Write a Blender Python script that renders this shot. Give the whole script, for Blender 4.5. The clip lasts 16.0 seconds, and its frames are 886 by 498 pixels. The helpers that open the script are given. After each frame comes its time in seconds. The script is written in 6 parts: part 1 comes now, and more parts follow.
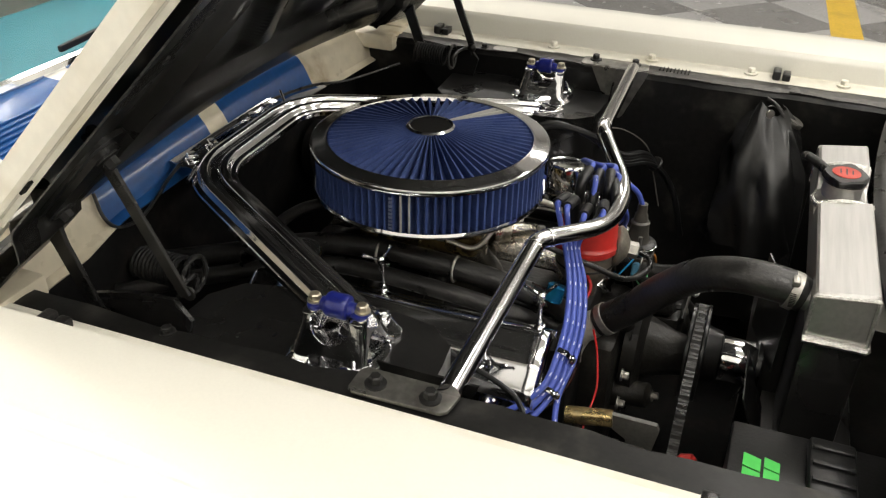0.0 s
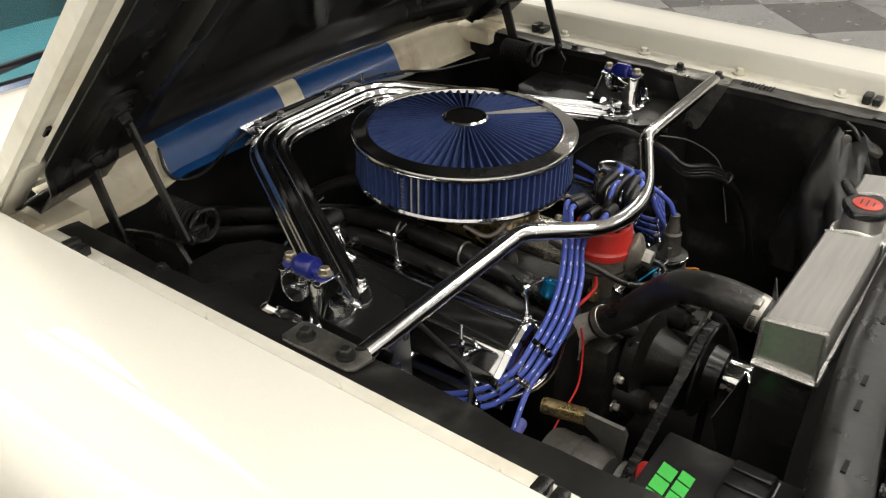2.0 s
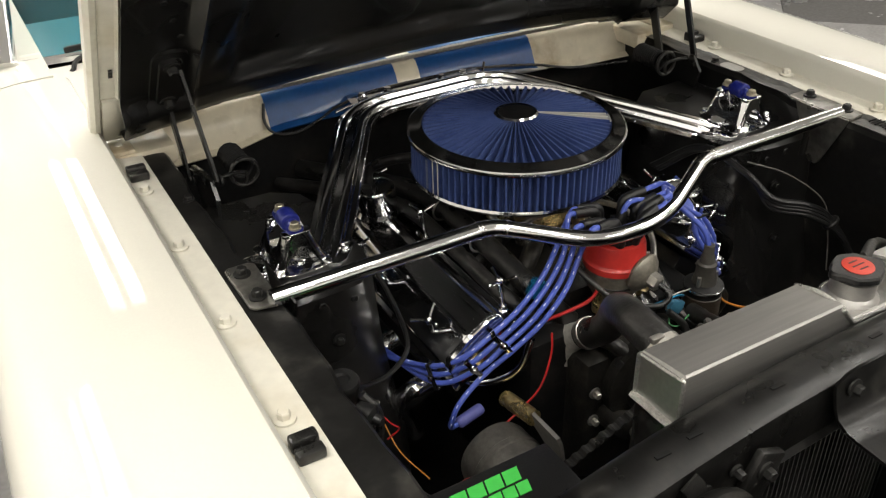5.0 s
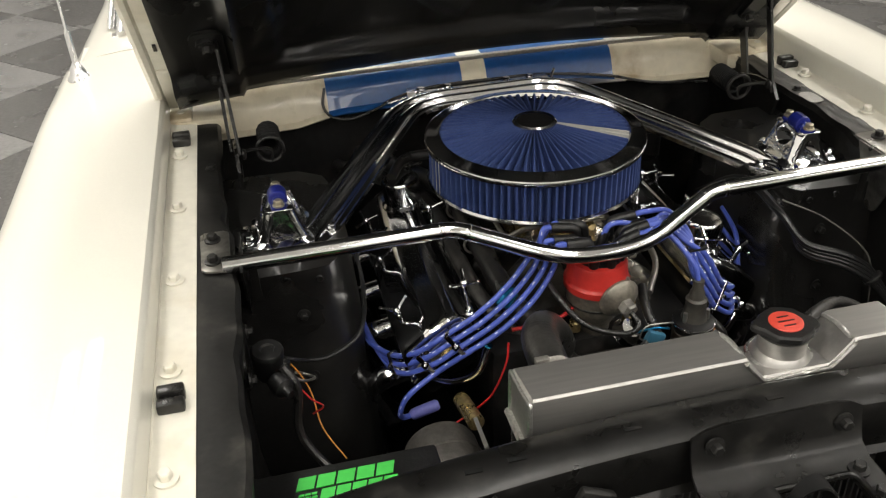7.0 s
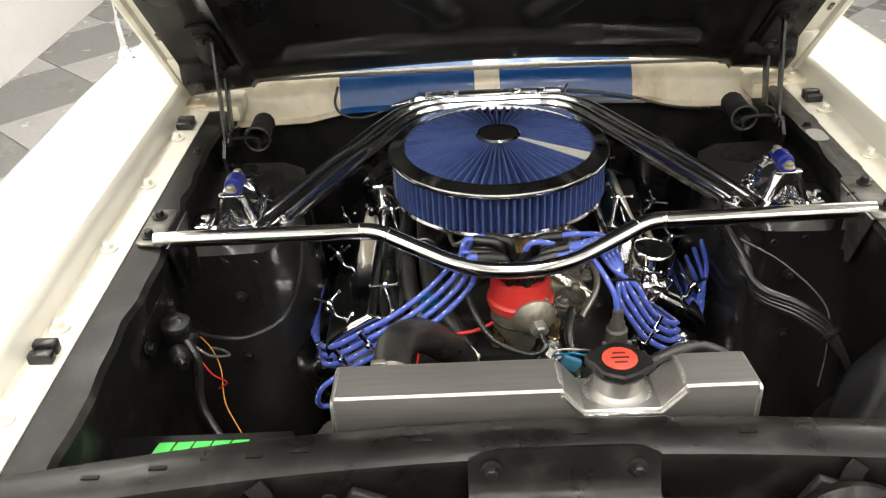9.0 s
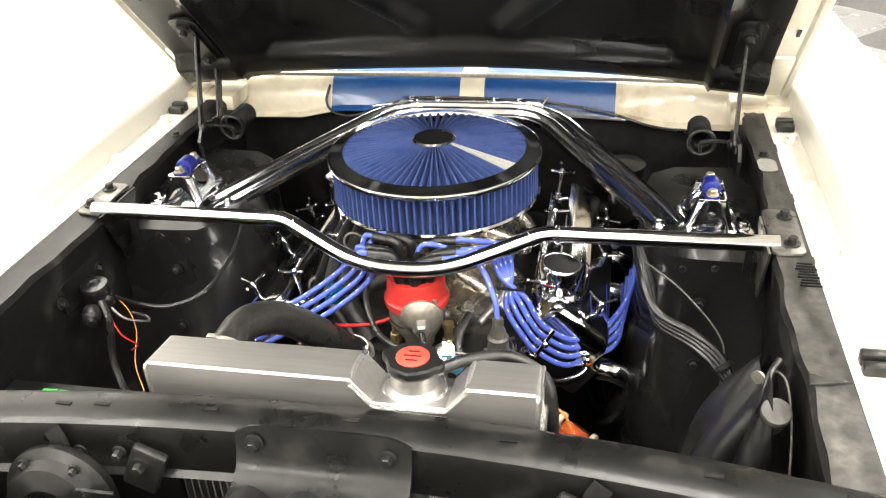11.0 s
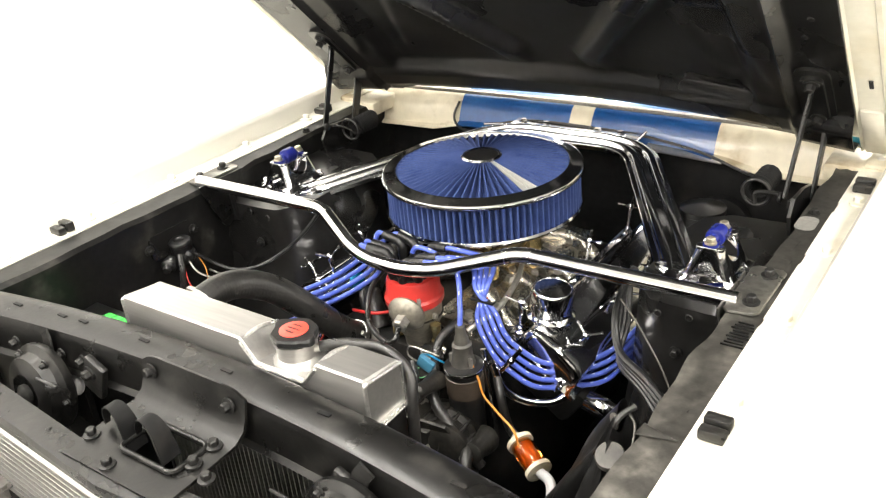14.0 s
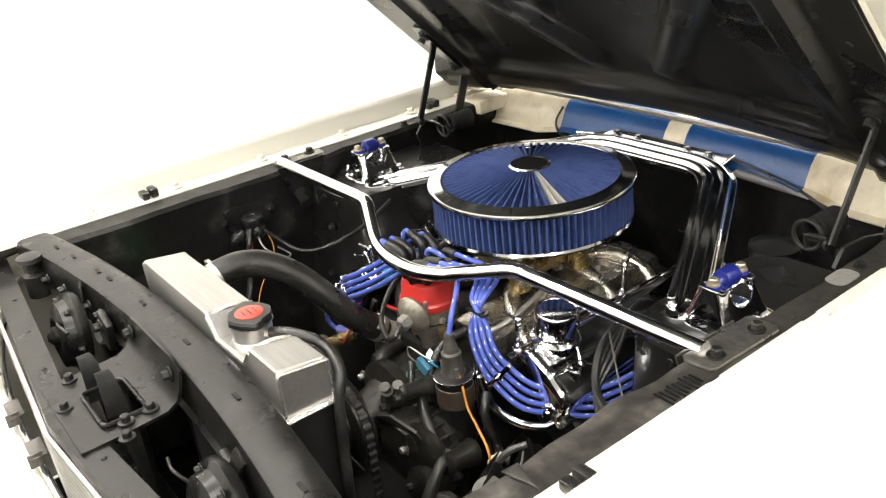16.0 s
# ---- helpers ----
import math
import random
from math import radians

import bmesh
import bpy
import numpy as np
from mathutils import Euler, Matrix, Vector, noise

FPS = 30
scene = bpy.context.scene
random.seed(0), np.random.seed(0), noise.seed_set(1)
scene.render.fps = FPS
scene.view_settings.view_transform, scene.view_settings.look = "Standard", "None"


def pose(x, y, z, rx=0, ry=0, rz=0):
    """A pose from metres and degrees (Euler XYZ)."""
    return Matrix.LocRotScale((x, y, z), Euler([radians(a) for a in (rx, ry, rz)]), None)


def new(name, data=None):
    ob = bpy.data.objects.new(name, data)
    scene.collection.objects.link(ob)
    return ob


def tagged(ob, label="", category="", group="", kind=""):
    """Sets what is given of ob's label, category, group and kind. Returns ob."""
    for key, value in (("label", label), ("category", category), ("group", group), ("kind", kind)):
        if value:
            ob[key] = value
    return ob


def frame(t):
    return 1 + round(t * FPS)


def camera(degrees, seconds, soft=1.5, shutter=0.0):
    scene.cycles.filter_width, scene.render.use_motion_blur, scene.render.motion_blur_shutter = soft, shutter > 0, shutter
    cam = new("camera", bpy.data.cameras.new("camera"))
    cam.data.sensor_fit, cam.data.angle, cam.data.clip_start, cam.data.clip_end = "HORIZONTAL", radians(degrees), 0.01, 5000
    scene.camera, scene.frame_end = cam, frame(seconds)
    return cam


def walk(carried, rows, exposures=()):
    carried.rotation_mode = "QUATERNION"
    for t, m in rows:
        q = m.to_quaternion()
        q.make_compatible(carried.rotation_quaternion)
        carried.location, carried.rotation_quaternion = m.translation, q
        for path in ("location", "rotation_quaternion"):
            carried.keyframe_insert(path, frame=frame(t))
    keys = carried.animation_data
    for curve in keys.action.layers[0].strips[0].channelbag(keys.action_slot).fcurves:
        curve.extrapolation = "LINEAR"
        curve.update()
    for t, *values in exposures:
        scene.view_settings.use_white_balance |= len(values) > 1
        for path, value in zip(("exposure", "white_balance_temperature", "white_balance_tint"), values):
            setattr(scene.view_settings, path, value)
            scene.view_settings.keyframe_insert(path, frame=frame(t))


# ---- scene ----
cam = camera(53.9, 16.0, soft=1.25)
ROWS = [
    (0, -1.1547, -0.4439, 1.4957, 59.09, -1.19, -69.02),
    (0.5, -1.1452, -0.5189, 1.5018, 58.93, -1.05, -65.13),
    (1, -1.1301, -0.5880, 1.5090, 58.71, -0.91, -61.59),
    (1.5, -1.1111, -0.6566, 1.5155, 58.48, -0.80, -58.35),
    (2, -1.0860, -0.7258, 1.5231, 58.57, -0.54, -54.08),
    (2.5, -1.0510, -0.8028, 1.5307, 58.51, -0.18, -49.77),
    (3, -1.0052, -0.8683, 1.5361, 58.31, -0.09, -46.14),
    (3.5, -0.9551, -0.9307, 1.5418, 58.09, 0.30, -41.99),
    (4, -0.9024, -0.9876, 1.5470, 57.88, 0.64, -37.98),
    (4.5, -0.8441, -1.0445, 1.5518, 57.86, 0.91, -34.01),
    (5, -0.7716, -1.1032, 1.5557, 57.84, 1.38, -29.94),
    (7.5, -0.3594, -1.2813, 1.5647, 58.13, 2.16, -9.94),
    (8, -0.2722, -1.3004, 1.5647, 58.35, 2.22, -6.82),
    (10.5, 0.1956, -1.3369, 1.5580, 59.53, 2.69, 8.38),
    (11, 0.2865, -1.3370, 1.5568, 59.83, 2.56, 10.79),
    (11.5, 0.3848, -1.3341, 1.5557, 60.33, 2.65, 13.42),
    (12, 0.4810, -1.3286, 1.5539, 61.02, 3.17, 16.98),
    (12.5, 0.5684, -1.3163, 1.5517, 61.72, 3.95, 21.39),
    (13, 0.6505, -1.2927, 1.5476, 62.29, 4.71, 26.37),
    (13.5, 0.7313, -1.2615, 1.5443, 62.70, 5.02, 30.75),
    (14, 0.8129, -1.2210, 1.5403, 63.13, 5.08, 34.70),
    (14.5, 0.8922, -1.1683, 1.5368, 63.47, 5.56, 39.57),
    (15, 0.9598, -1.1058, 1.5302, 63.87, 5.62, 43.85),
    (15.5, 1.0190, -1.0281, 1.5220, 64.14, 5.67, 47.90),
    (16, 1.0693, -0.9498, 1.5157, 64.37, 5.93, 52.43),
]
EXPOSURES = [(0.0, 0.0), (2.0, -0.12), (5.0, -0.16), (7.5, -0.06), (8.2, 0.2), (10.3, 1.22), (11.2, 1.56), (12.0, 1.62), (13.0, 1.47), (14.5, 1.34), (16.0, 1.0)]
walk(cam, [(t, pose(x, y, z, rx, ry, rz)) for t, x, y, z, rx, ry, rz in ROWS], EXPOSURES)

# ---- world and light ----
world = bpy.data.worlds.new("showroom_air")
world.use_nodes = True
world.node_tree.nodes["Background"].inputs[0].default_value = (1.0, 0.97, 0.92, 1)
world.node_tree.nodes["Background"].inputs[1].default_value = 0.12
scene.world = world


def area_lamp(name, x, y, z, sx, sy, watts, rx=0, ry=0, rz=0):
    lamp = bpy.data.lights.new(name, "AREA")
    lamp.shape, lamp.size, lamp.size_y, lamp.energy = "RECTANGLE", sx, sy, watts
    lamp.color = (1.0, 0.962, 0.90)
    ob = new(name, lamp)
    ob.matrix_world = pose(x, y, z, rx, ry, rz)
    return ob


LAMPS = [(lx, ly) for lx in (-1.75, 0.35, 2.6, 5.2) for ly in (-4.6, -1.3, 2.2)] + [(-0.42, 5.2)]
for lx, ly in LAMPS:
    for off in (-0.17, 0.17):
        area_lamp("ceiling_lamp", lx + off, ly, 3.66, 0.2, 2.4, 17)


# ---- materials ----
def mat(name, base, rough=0.5, metal=0.0, coat=0.0, grain=40.0, vary=0.15, bump=0.0, bump_scale=None, stain=None, stain_scale=4.0,
        stain_cover=0.4, rough_vary=0.1, per_object=0.0, stretch=(1, 1, 1), spec=0.5):
    """A surface with fine grain, a second colour in patches, uneven gloss and fine relief."""
    m = bpy.data.materials.new(name)
    m.use_nodes = True
    nt = m.node_tree
    n, link = nt.nodes, nt.links.new
    bsdf = n["Principled BSDF"]
    bsdf.inputs["Metallic"].default_value = metal
    bsdf.inputs["Coat Weight"].default_value = coat
    bsdf.inputs["Specular IOR Level"].default_value = spec
    bsdf.inputs["Coat Roughness"].default_value = 0.025
    geo = n.new("ShaderNodeNewGeometry")
    mapping = n.new("ShaderNodeMapping")
    mapping.inputs["Scale"].default_value = stretch
    link(geo.outputs["Position"], mapping.inputs["Vector"])

    def tex(scale, detail=4.0):
        t = n.new("ShaderNodeTexNoise")
        t.inputs["Scale"].default_value, t.inputs["Detail"].default_value = scale, detail
        link(mapping.outputs[0], t.inputs["Vector"])
        return t.outputs["Fac"]

    def ramp(src, lo, hi, a, b):
        r = n.new("ShaderNodeMapRange")
        for i, v in zip((1, 2, 3, 4), (lo, hi, a, b)):
            r.inputs[i].default_value = v
        link(src, r.inputs[0])
        return r.outputs[0]

    fine, broad = tex(grain), tex(stain_scale, 6.0)
    mul = n.new("ShaderNodeMix")
    mul.data_type, mul.blend_type = "RGBA", "MULTIPLY"
    mul.inputs[0].default_value = 1.0
    second = n.new("ShaderNodeMix")
    second.data_type = "RGBA"
    second.inputs[6].default_value = (*base, 1)
    second.inputs[7].default_value = (*(stain or tuple(c * (1 - vary) for c in base)), 1)
    link(ramp(broad, 0.62 - 0.3 * stain_cover, 0.72 - 0.1 * stain_cover, 0, 1), second.inputs[0])
    link(second.outputs[2], mul.inputs[6])
    tone = n.new("ShaderNodeCombineColor")
    value = ramp(fine, 0.3, 0.7, 1 - vary, 1 + vary * 0.5)
    if per_object:
        info = n.new("ShaderNodeObjectInfo")
        more = n.new("ShaderNodeMath")
        more.operation = "MULTIPLY"
        link(value, more.inputs[0])
        link(ramp(info.outputs["Random"], 0, 1, 1 - per_object, 1 + per_object), more.inputs[1])
        value = more.outputs[0]
    for i in range(3):
        link(value, tone.inputs[i])
    link(tone.outputs[0], mul.inputs[7])
    link(mul.outputs[2], bsdf.inputs["Base Color"])
    link(ramp(broad, 0.3, 0.7, max(0.02, rough - rough_vary), min(1, rough + rough_vary)), bsdf.inputs["Roughness"])
    if bump:
        b = n.new("ShaderNodeBump")
        b.inputs["Strength"].default_value, b.inputs["Distance"].default_value = bump, 0.002
        link(tex(bump_scale or grain, 3.0), b.inputs["Height"])
        link(b.outputs[0], bsdf.inputs["Normal"])
    return m


def glow(name, colour, strength):
    m = bpy.data.materials.new(name)
    m.use_nodes = True
    bsdf = m.node_tree.nodes["Principled BSDF"]
    bsdf.inputs["Emission Color"].default_value = (*colour, 1)
    bsdf.inputs["Emission Strength"].default_value = strength
    return m


def glass(name, colour, rough=0.02):
    m = bpy.data.materials.new(name)
    m.use_nodes = True
    bsdf = m.node_tree.nodes["Principled BSDF"]
    bsdf.inputs["Base Color"].default_value = (*colour, 1)
    bsdf.inputs["Transmission Weight"].default_value = 1
    bsdf.inputs["Roughness"].default_value, bsdf.inputs["IOR"].default_value = rough, 1.45
    return m


WHITE = mat("cream_white_paint", (0.745, 0.727, 0.645), 0.55, coat=1.0, grain=300, vary=0.02, stain_scale=3, rough_vary=0.05)
FLANGE = mat("aged_cream_paint", (0.71, 0.685, 0.595), 0.38, coat=0.2, grain=60, vary=0.06, stain=(0.63, 0.585, 0.47), stain_scale=9, stain_cover=0.3, bump=0.15, bump_scale=70)
COWL = mat("worn_cream_cowl", (0.66, 0.60, 0.46), 0.35, coat=0.3, grain=35, vary=0.1, stain=(0.42, 0.34, 0.22), stain_scale=14, stain_cover=0.35, bump=0.25, bump_scale=30)
BLUE = mat("blue_stripe_paint", (0.008, 0.063, 0.222), 0.36, coat=0.25, grain=90, vary=0.12, stain=(0.01, 0.08, 0.25), stain_scale=10)
BLACK = mat("satin_black_paint", (0.0105, 0.0102, 0.0098), 0.32, coat=0.25, grain=120, vary=0.25, stain=(0.015, 0.0145, 0.0135), stain_scale=7, stain_cover=0.35, bump=0.35, bump_scale=14, rough_vary=0.12, spec=0.36)
BLACKTOP = mat("dusty_black_paint", (0.0062, 0.0060, 0.0056), 0.33, coat=0.05, grain=140, vary=0.35, stain=(0.020, 0.019, 0.017), stain_scale=21, stain_cover=0.2, bump=0.16, bump_scale=85, rough_vary=0.10, spec=0.36)
APRON = mat("dull_black_apron", (0.0095, 0.0092, 0.0086), 0.43, grain=90, vary=0.35, stain=(0.040, 0.038, 0.033), stain_scale=13, stain_cover=0.22, bump=0.4, bump_scale=30, rough_vary=0.12, spec=0.30)
RAILDUST = mat("dusty_scuffed_black", (0.030, 0.0285, 0.0255), 0.42, grain=90, vary=0.45, stain=(0.085, 0.080, 0.070), stain_scale=16, stain_cover=0.45, bump=0.35, bump_scale=45, rough_vary=0.16)
HOODBLACK = mat("hood_underside_black", (0.0085, 0.0083, 0.008), 0.31, coat=0.15, grain=70, vary=0.3, stain=(0.014, 0.0125, 0.011), stain_scale=5, stain_cover=0.4, bump=0.08, bump_scale=14, spec=0.40)
# Grimy black parts; also paints the shadow on the hinge springs.
DEEP = mat("grimy_shadow_black", (0.007, 0.007, 0.007), 0.6, grain=60, vary=0.4, stain=(0.02, 0.018, 0.016), stain_scale=12, bump=0.3, bump_scale=40, spec=0.20)
CHROME = mat("chrome", (0.72, 0.72, 0.73), 0.095, metal=1.0, grain=30, vary=0.04, rough_vary=0.04)
CHROME_CAST = mat("wavy_chrome", (0.74, 0.74, 0.75), 0.10, metal=1.0, grain=60, vary=0.05, rough_vary=0.05, bump=0.8, bump_scale=26)
POLISHED = mat("polished_alloy", (0.84, 0.84, 0.85), 0.11, metal=1.0, grain=90, vary=0.05, rough_vary=0.04)
ALU = mat("brushed_aluminium", (0.47, 0.46, 0.44), 0.42, metal=0.9, grain=140, vary=0.1, rough_vary=0.08, stretch=(0.06, 1, 1), bump=0.05)
ALU_RAW = mat("raw_aluminium", (0.50, 0.485, 0.44), 0.45, metal=0.35, grain=160, vary=0.2, bump=0.3, bump_scale=120)
WELD = mat("weld_bead", (0.72, 0.71, 0.68), 0.28, metal=0.9, grain=300, vary=0.25, bump=0.8, bump_scale=260)
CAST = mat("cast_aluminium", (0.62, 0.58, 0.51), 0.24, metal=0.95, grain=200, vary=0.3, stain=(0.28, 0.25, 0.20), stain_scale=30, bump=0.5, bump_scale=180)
GOLD = mat("gold_dichromate", (0.50, 0.38, 0.17), 0.28, metal=0.85, grain=150, vary=0.3, stain=(0.3, 0.25, 0.16), stain_scale=30, bump=0.3)
STEEL = mat("zinc_steel", (0.48, 0.46, 0.42), 0.38, metal=0.9, grain=200, vary=0.2, bump=0.2, bump_scale=150)
GOLDSTEEL = mat("yellowish_zinc", (0.52, 0.47, 0.36), 0.34, metal=0.85, grain=200, vary=0.2, bump=0.2, bump_scale=150)
BOLT = mat("black_bolt", (0.018, 0.0175, 0.0165), 0.4, metal=0.3, grain=200, vary=0.3, bump=0.2)
GREYCAST = mat("grey_bracket", (0.20, 0.195, 0.178), 0.5, metal=0.3, grain=150, vary=0.15, bump=0.25, bump_scale=120)
PLEAT = mat("blue_filter_cotton", (0.032, 0.060, 0.195), 0.8, grain=500, vary=0.25, stain=(0.02, 0.045, 0.17), stain_scale=30, bump=0.4, bump_scale=700)
PLEATGREY = mat("grey_filter_seam", (0.42, 0.41, 0.38), 0.7, grain=400, vary=0.15, bump=0.3, bump_scale=600)
WIRE = mat("blue_silicone", (0.072, 0.112, 0.47), 0.36, grain=200, vary=0.1, rough_vary=0.05)
PALEBOOT = mat("pale_violet_silicone", (0.13, 0.14, 0.42), 0.45, grain=200, vary=0.12)
WIREPRINT = mat("white_print", (0.75, 0.77, 0.85), 0.5, grain=200, vary=0.1)
BLUEPOLY = mat("blue_polyurethane", (0.010, 0.016, 0.16), 0.25, coat=0.3, grain=200, vary=0.1)
BLUEANOD = mat("blue_anodised", (0.02, 0.28, 0.55), 0.25, metal=0.7, grain=200, vary=0.1)
# Oily castings; also colours in the shade on the intake's passenger side.
DARKCAST = mat("oily_and_shaded_cast", (0.018, 0.017, 0.015), 0.38, metal=0.3, grain=150, vary=0.35, stain=(0.04, 0.036, 0.03), stain_scale=25, stain_cover=0.3, bump=0.4, bump_scale=140, spec=0.40)
DISTGREY = mat("dull_grey_casting", (0.24, 0.22, 0.18), 0.45, metal=0.5, grain=160, vary=0.25, stain=(0.16, 0.145, 0.12), stain_scale=28, bump=0.35, bump_scale=150)
ALTCASE = mat("dull_brown_grey_case", (0.10, 0.094, 0.084), 0.5, metal=0.3, grain=140, vary=0.25, stain=(0.06, 0.055, 0.05), stain_scale=20, bump=0.3, bump_scale=120)
BROWN = mat("dark_brown_band", (0.05, 0.038, 0.028), 0.4, grain=150, vary=0.2, bump=0.1)
CAPRED = mat("faded_red_print", (0.52, 0.055, 0.035), 0.42, grain=200, vary=0.12)
RED = mat("red_plastic", (0.50, 0.030, 0.024), 0.28, coat=0.2, grain=150, vary=0.08)
REDWIRE = mat("red_wire", (0.50, 0.02, 0.02), 0.4, grain=200, vary=0.1)
CONNECT = mat("pale_blue_plastic", (0.05, 0.19, 0.30), 0.45, grain=200, vary=0.1)
GREENWIRE = mat("green_wire", (0.06, 0.25, 0.09), 0.45, grain=200, vary=0.1)
ORANGE = mat("orange_wire", (0.65, 0.25, 0.04), 0.45, grain=200, vary=0.1)
RUBBER = mat("black_rubber", (0.014, 0.0136, 0.0128), 0.33, grain=160, vary=0.25, stain=(0.032, 0.03, 0.028), stain_scale=20, bump=0.25, bump_scale=260)
BOOTGREY = mat("weathered_grey_rubber", (0.060, 0.056, 0.048), 0.5, grain=160, vary=0.2, stain=(0.035, 0.033, 0.03), stain_scale=30, bump=0.2, bump_scale=220)
VINYL = mat("black_vinyl", (0.007, 0.0069, 0.0067), 0.33, grain=120, vary=0.25, bump=0.4, bump_scale=40)
PLASTIC = mat("black_plastic", (0.008, 0.008, 0.008), 0.35, grain=200, vary=0.2, bump=0.15, bump_scale=300)
GREEN = mat("green_print", (0.06, 0.55, 0.08), 0.45, grain=150, vary=0.05)
PALE = mat("pale_grey_print", (0.55, 0.55, 0.55), 0.5, grain=150, vary=0.05)
ENDPLATE = mat("worn_bare_steel", (0.25, 0.243, 0.222), 0.34, metal=0.85, grain=120, vary=0.18, stain=(0.12, 0.115, 0.105), stain_scale=22, stain_cover=0.4, bump=0.12, bump_scale=90)
BARE = mat("bare_metal_plate", (0.42, 0.41, 0.385), 0.42, metal=0.6, grain=120, vary=0.15, stain=(0.25, 0.235, 0.21), stain_scale=25, stain_cover=0.3, bump=0.15, bump_scale=90)
CORE = mat("radiator_fins", (0.11, 0.11, 0.115), 0.45, metal=0.3, grain=300, vary=0.3, bump=0.3)
AMBER = glass("amber_fuel", (0.85, 0.28, 0.04))
CLEAR = glass("window_glass", (0.93, 0.97, 0.96))
TEAL = mat("teal_vinyl", (0.022, 0.155, 0.195), 0.45, grain=120, vary=0.1, bump=0.2, bump_scale=150)
TILE_A = mat("light_grey_tile", (0.28, 0.275, 0.272), 0.22, grain=60, vary=0.12, stain=(0.23, 0.225, 0.22), stain_scale=5, per_object=0.05)
TILE_B = mat("dark_grey_tile", (0.14, 0.137, 0.134), 0.22, grain=60, vary=0.15, stain=(0.13, 0.127, 0.122), stain_scale=5, per_object=0.08)
GROUT = mat("floor_joint", (0.05, 0.05, 0.05), 0.7, grain=80, vary=0.2)
YELLOW = mat("yellow_floor_tape", (0.55, 0.36, 0.03), 0.5, grain=60, vary=0.12, stain=(0.42, 0.28, 0.04))
WALL = mat("white_wall_paint", (0.83, 0.82, 0.79), 0.6, grain=50, vary=0.03, bump=0.1, bump_scale=80)
GREYWALL = mat("grey_wall_paint", (0.42, 0.41, 0.39), 0.6, grain=50, vary=0.05, bump=0.1, bump_scale=80)
CEIL = mat("ceiling_board", (0.80, 0.79, 0.76), 0.8, grain=60, vary=0.05, bump=0.2, bump_scale=100)
LAMPGLOW = glow("lamp_diffuser", (1.0, 0.95, 0.87), 5.0)
BAR = mat("faint_print", (0.10, 0.12, 0.20), 0.6, grain=200, vary=0.1)

# ---- mesh helpers ----
ORIGIN = {}


def thing(name, x, y, z, label, category, group="", kind=""):
    ob = new(name)
    ob.empty_display_size = 0.05
    ob.location = (x, y, z)
    ORIGIN[ob] = Vector((x, y, z))
    return tagged(ob, label, category, group, kind)


def part(name, bm, material, parent=None, label="", sharp=38):
    """Links a bmesh, drawn in world metres, as one mesh under its parent."""
    base = ORIGIN[parent] if parent else Vector((0, 0, 0))
    bmesh.ops.recalc_face_normals(bm, faces=bm.faces)
    if parent:
        bmesh.ops.translate(bm, verts=bm.verts, vec=-base)
    me = bpy.data.meshes.new(name)
    bm.to_mesh(me)
    bm.free()
    mats = material if isinstance(material, (list, tuple)) else [material]
    for m in mats:
        me.materials.append(m)
    me.shade_smooth()
    me.set_sharp_from_angle(angle=radians(sharp))
    ob = new(name, me)
    ORIGIN[ob] = base
    if parent:
        ob.parent = parent
    if label:
        ob["label"] = label
    return ob


def box(cx, cy, cz, sx, sy, sz, bevel=0.0, rot=None, bm=None, seg=2):
    bm = bm or bmesh.new()
    m = Matrix.Translation((cx, cy, cz)) @ (rot or Matrix()) @ Matrix.Diagonal((sx, sy, sz, 1))
    made = bmesh.ops.create_cube(bm, size=1, matrix=m)
    if bevel:
        edges = list({e for v in made["verts"] for e in v.link_edges})
        bmesh.ops.bevel(bm, geom=edges, offset=bevel, segments=seg, profile=0.5, affect="EDGES")
    return bm


def frame_of(axis):
    """Two directions square to axis."""
    axis = Vector(axis).normalized()
    up = Vector((0, 0, 1)) if abs(axis.z) < 0.9 else Vector((0, 1, 0))
    u = up.cross(axis).normalized()
    return u, axis.cross(u).normalized()


def turned(base, axis, profile, seg=32, bm=None, closed=False):
    """A turned body: profile of (radius, height along axis) from base."""
    bm = bm or bmesh.new()
    base, axis = Vector(base), Vector(axis).normalized()
    u, v = frame_of(axis)
    rings = []
    for r, h in profile:
        if r < 1e-6:
            rings.append([bm.verts.new(base + axis * h)])
        else:
            rings.append([bm.verts.new(base + axis * h + (u * math.cos(a) + v * math.sin(a)) * r) for a in (2 * math.pi * i / seg for i in range(seg))])
    for a, b in zip(rings, rings[1:]):
        for i in range(seg):
            j = (i + 1) % seg
            if len(a) == 1 and len(b) > 1:
                bm.faces.new((a[0], b[j], b[i]))
            elif len(b) == 1 and len(a) > 1:
                bm.faces.new((a[i], a[j], b[0]))
            elif len(a) > 1:
                bm.faces.new((a[i], a[j], b[j], b[i]))
    for ring, on in ((rings[0], True), (rings[-1], True)):
        if len(ring) > 2 and not closed:
            bm.faces.new(ring)
    return bm


def rod(p0, p1, r0, r1=None, seg=16, bm=None):
    d = Vector(p1) - Vector(p0)
    return turned(p0, d, [(r0, 0), (r0 if r1 is None else r1, d.length)], seg, bm)


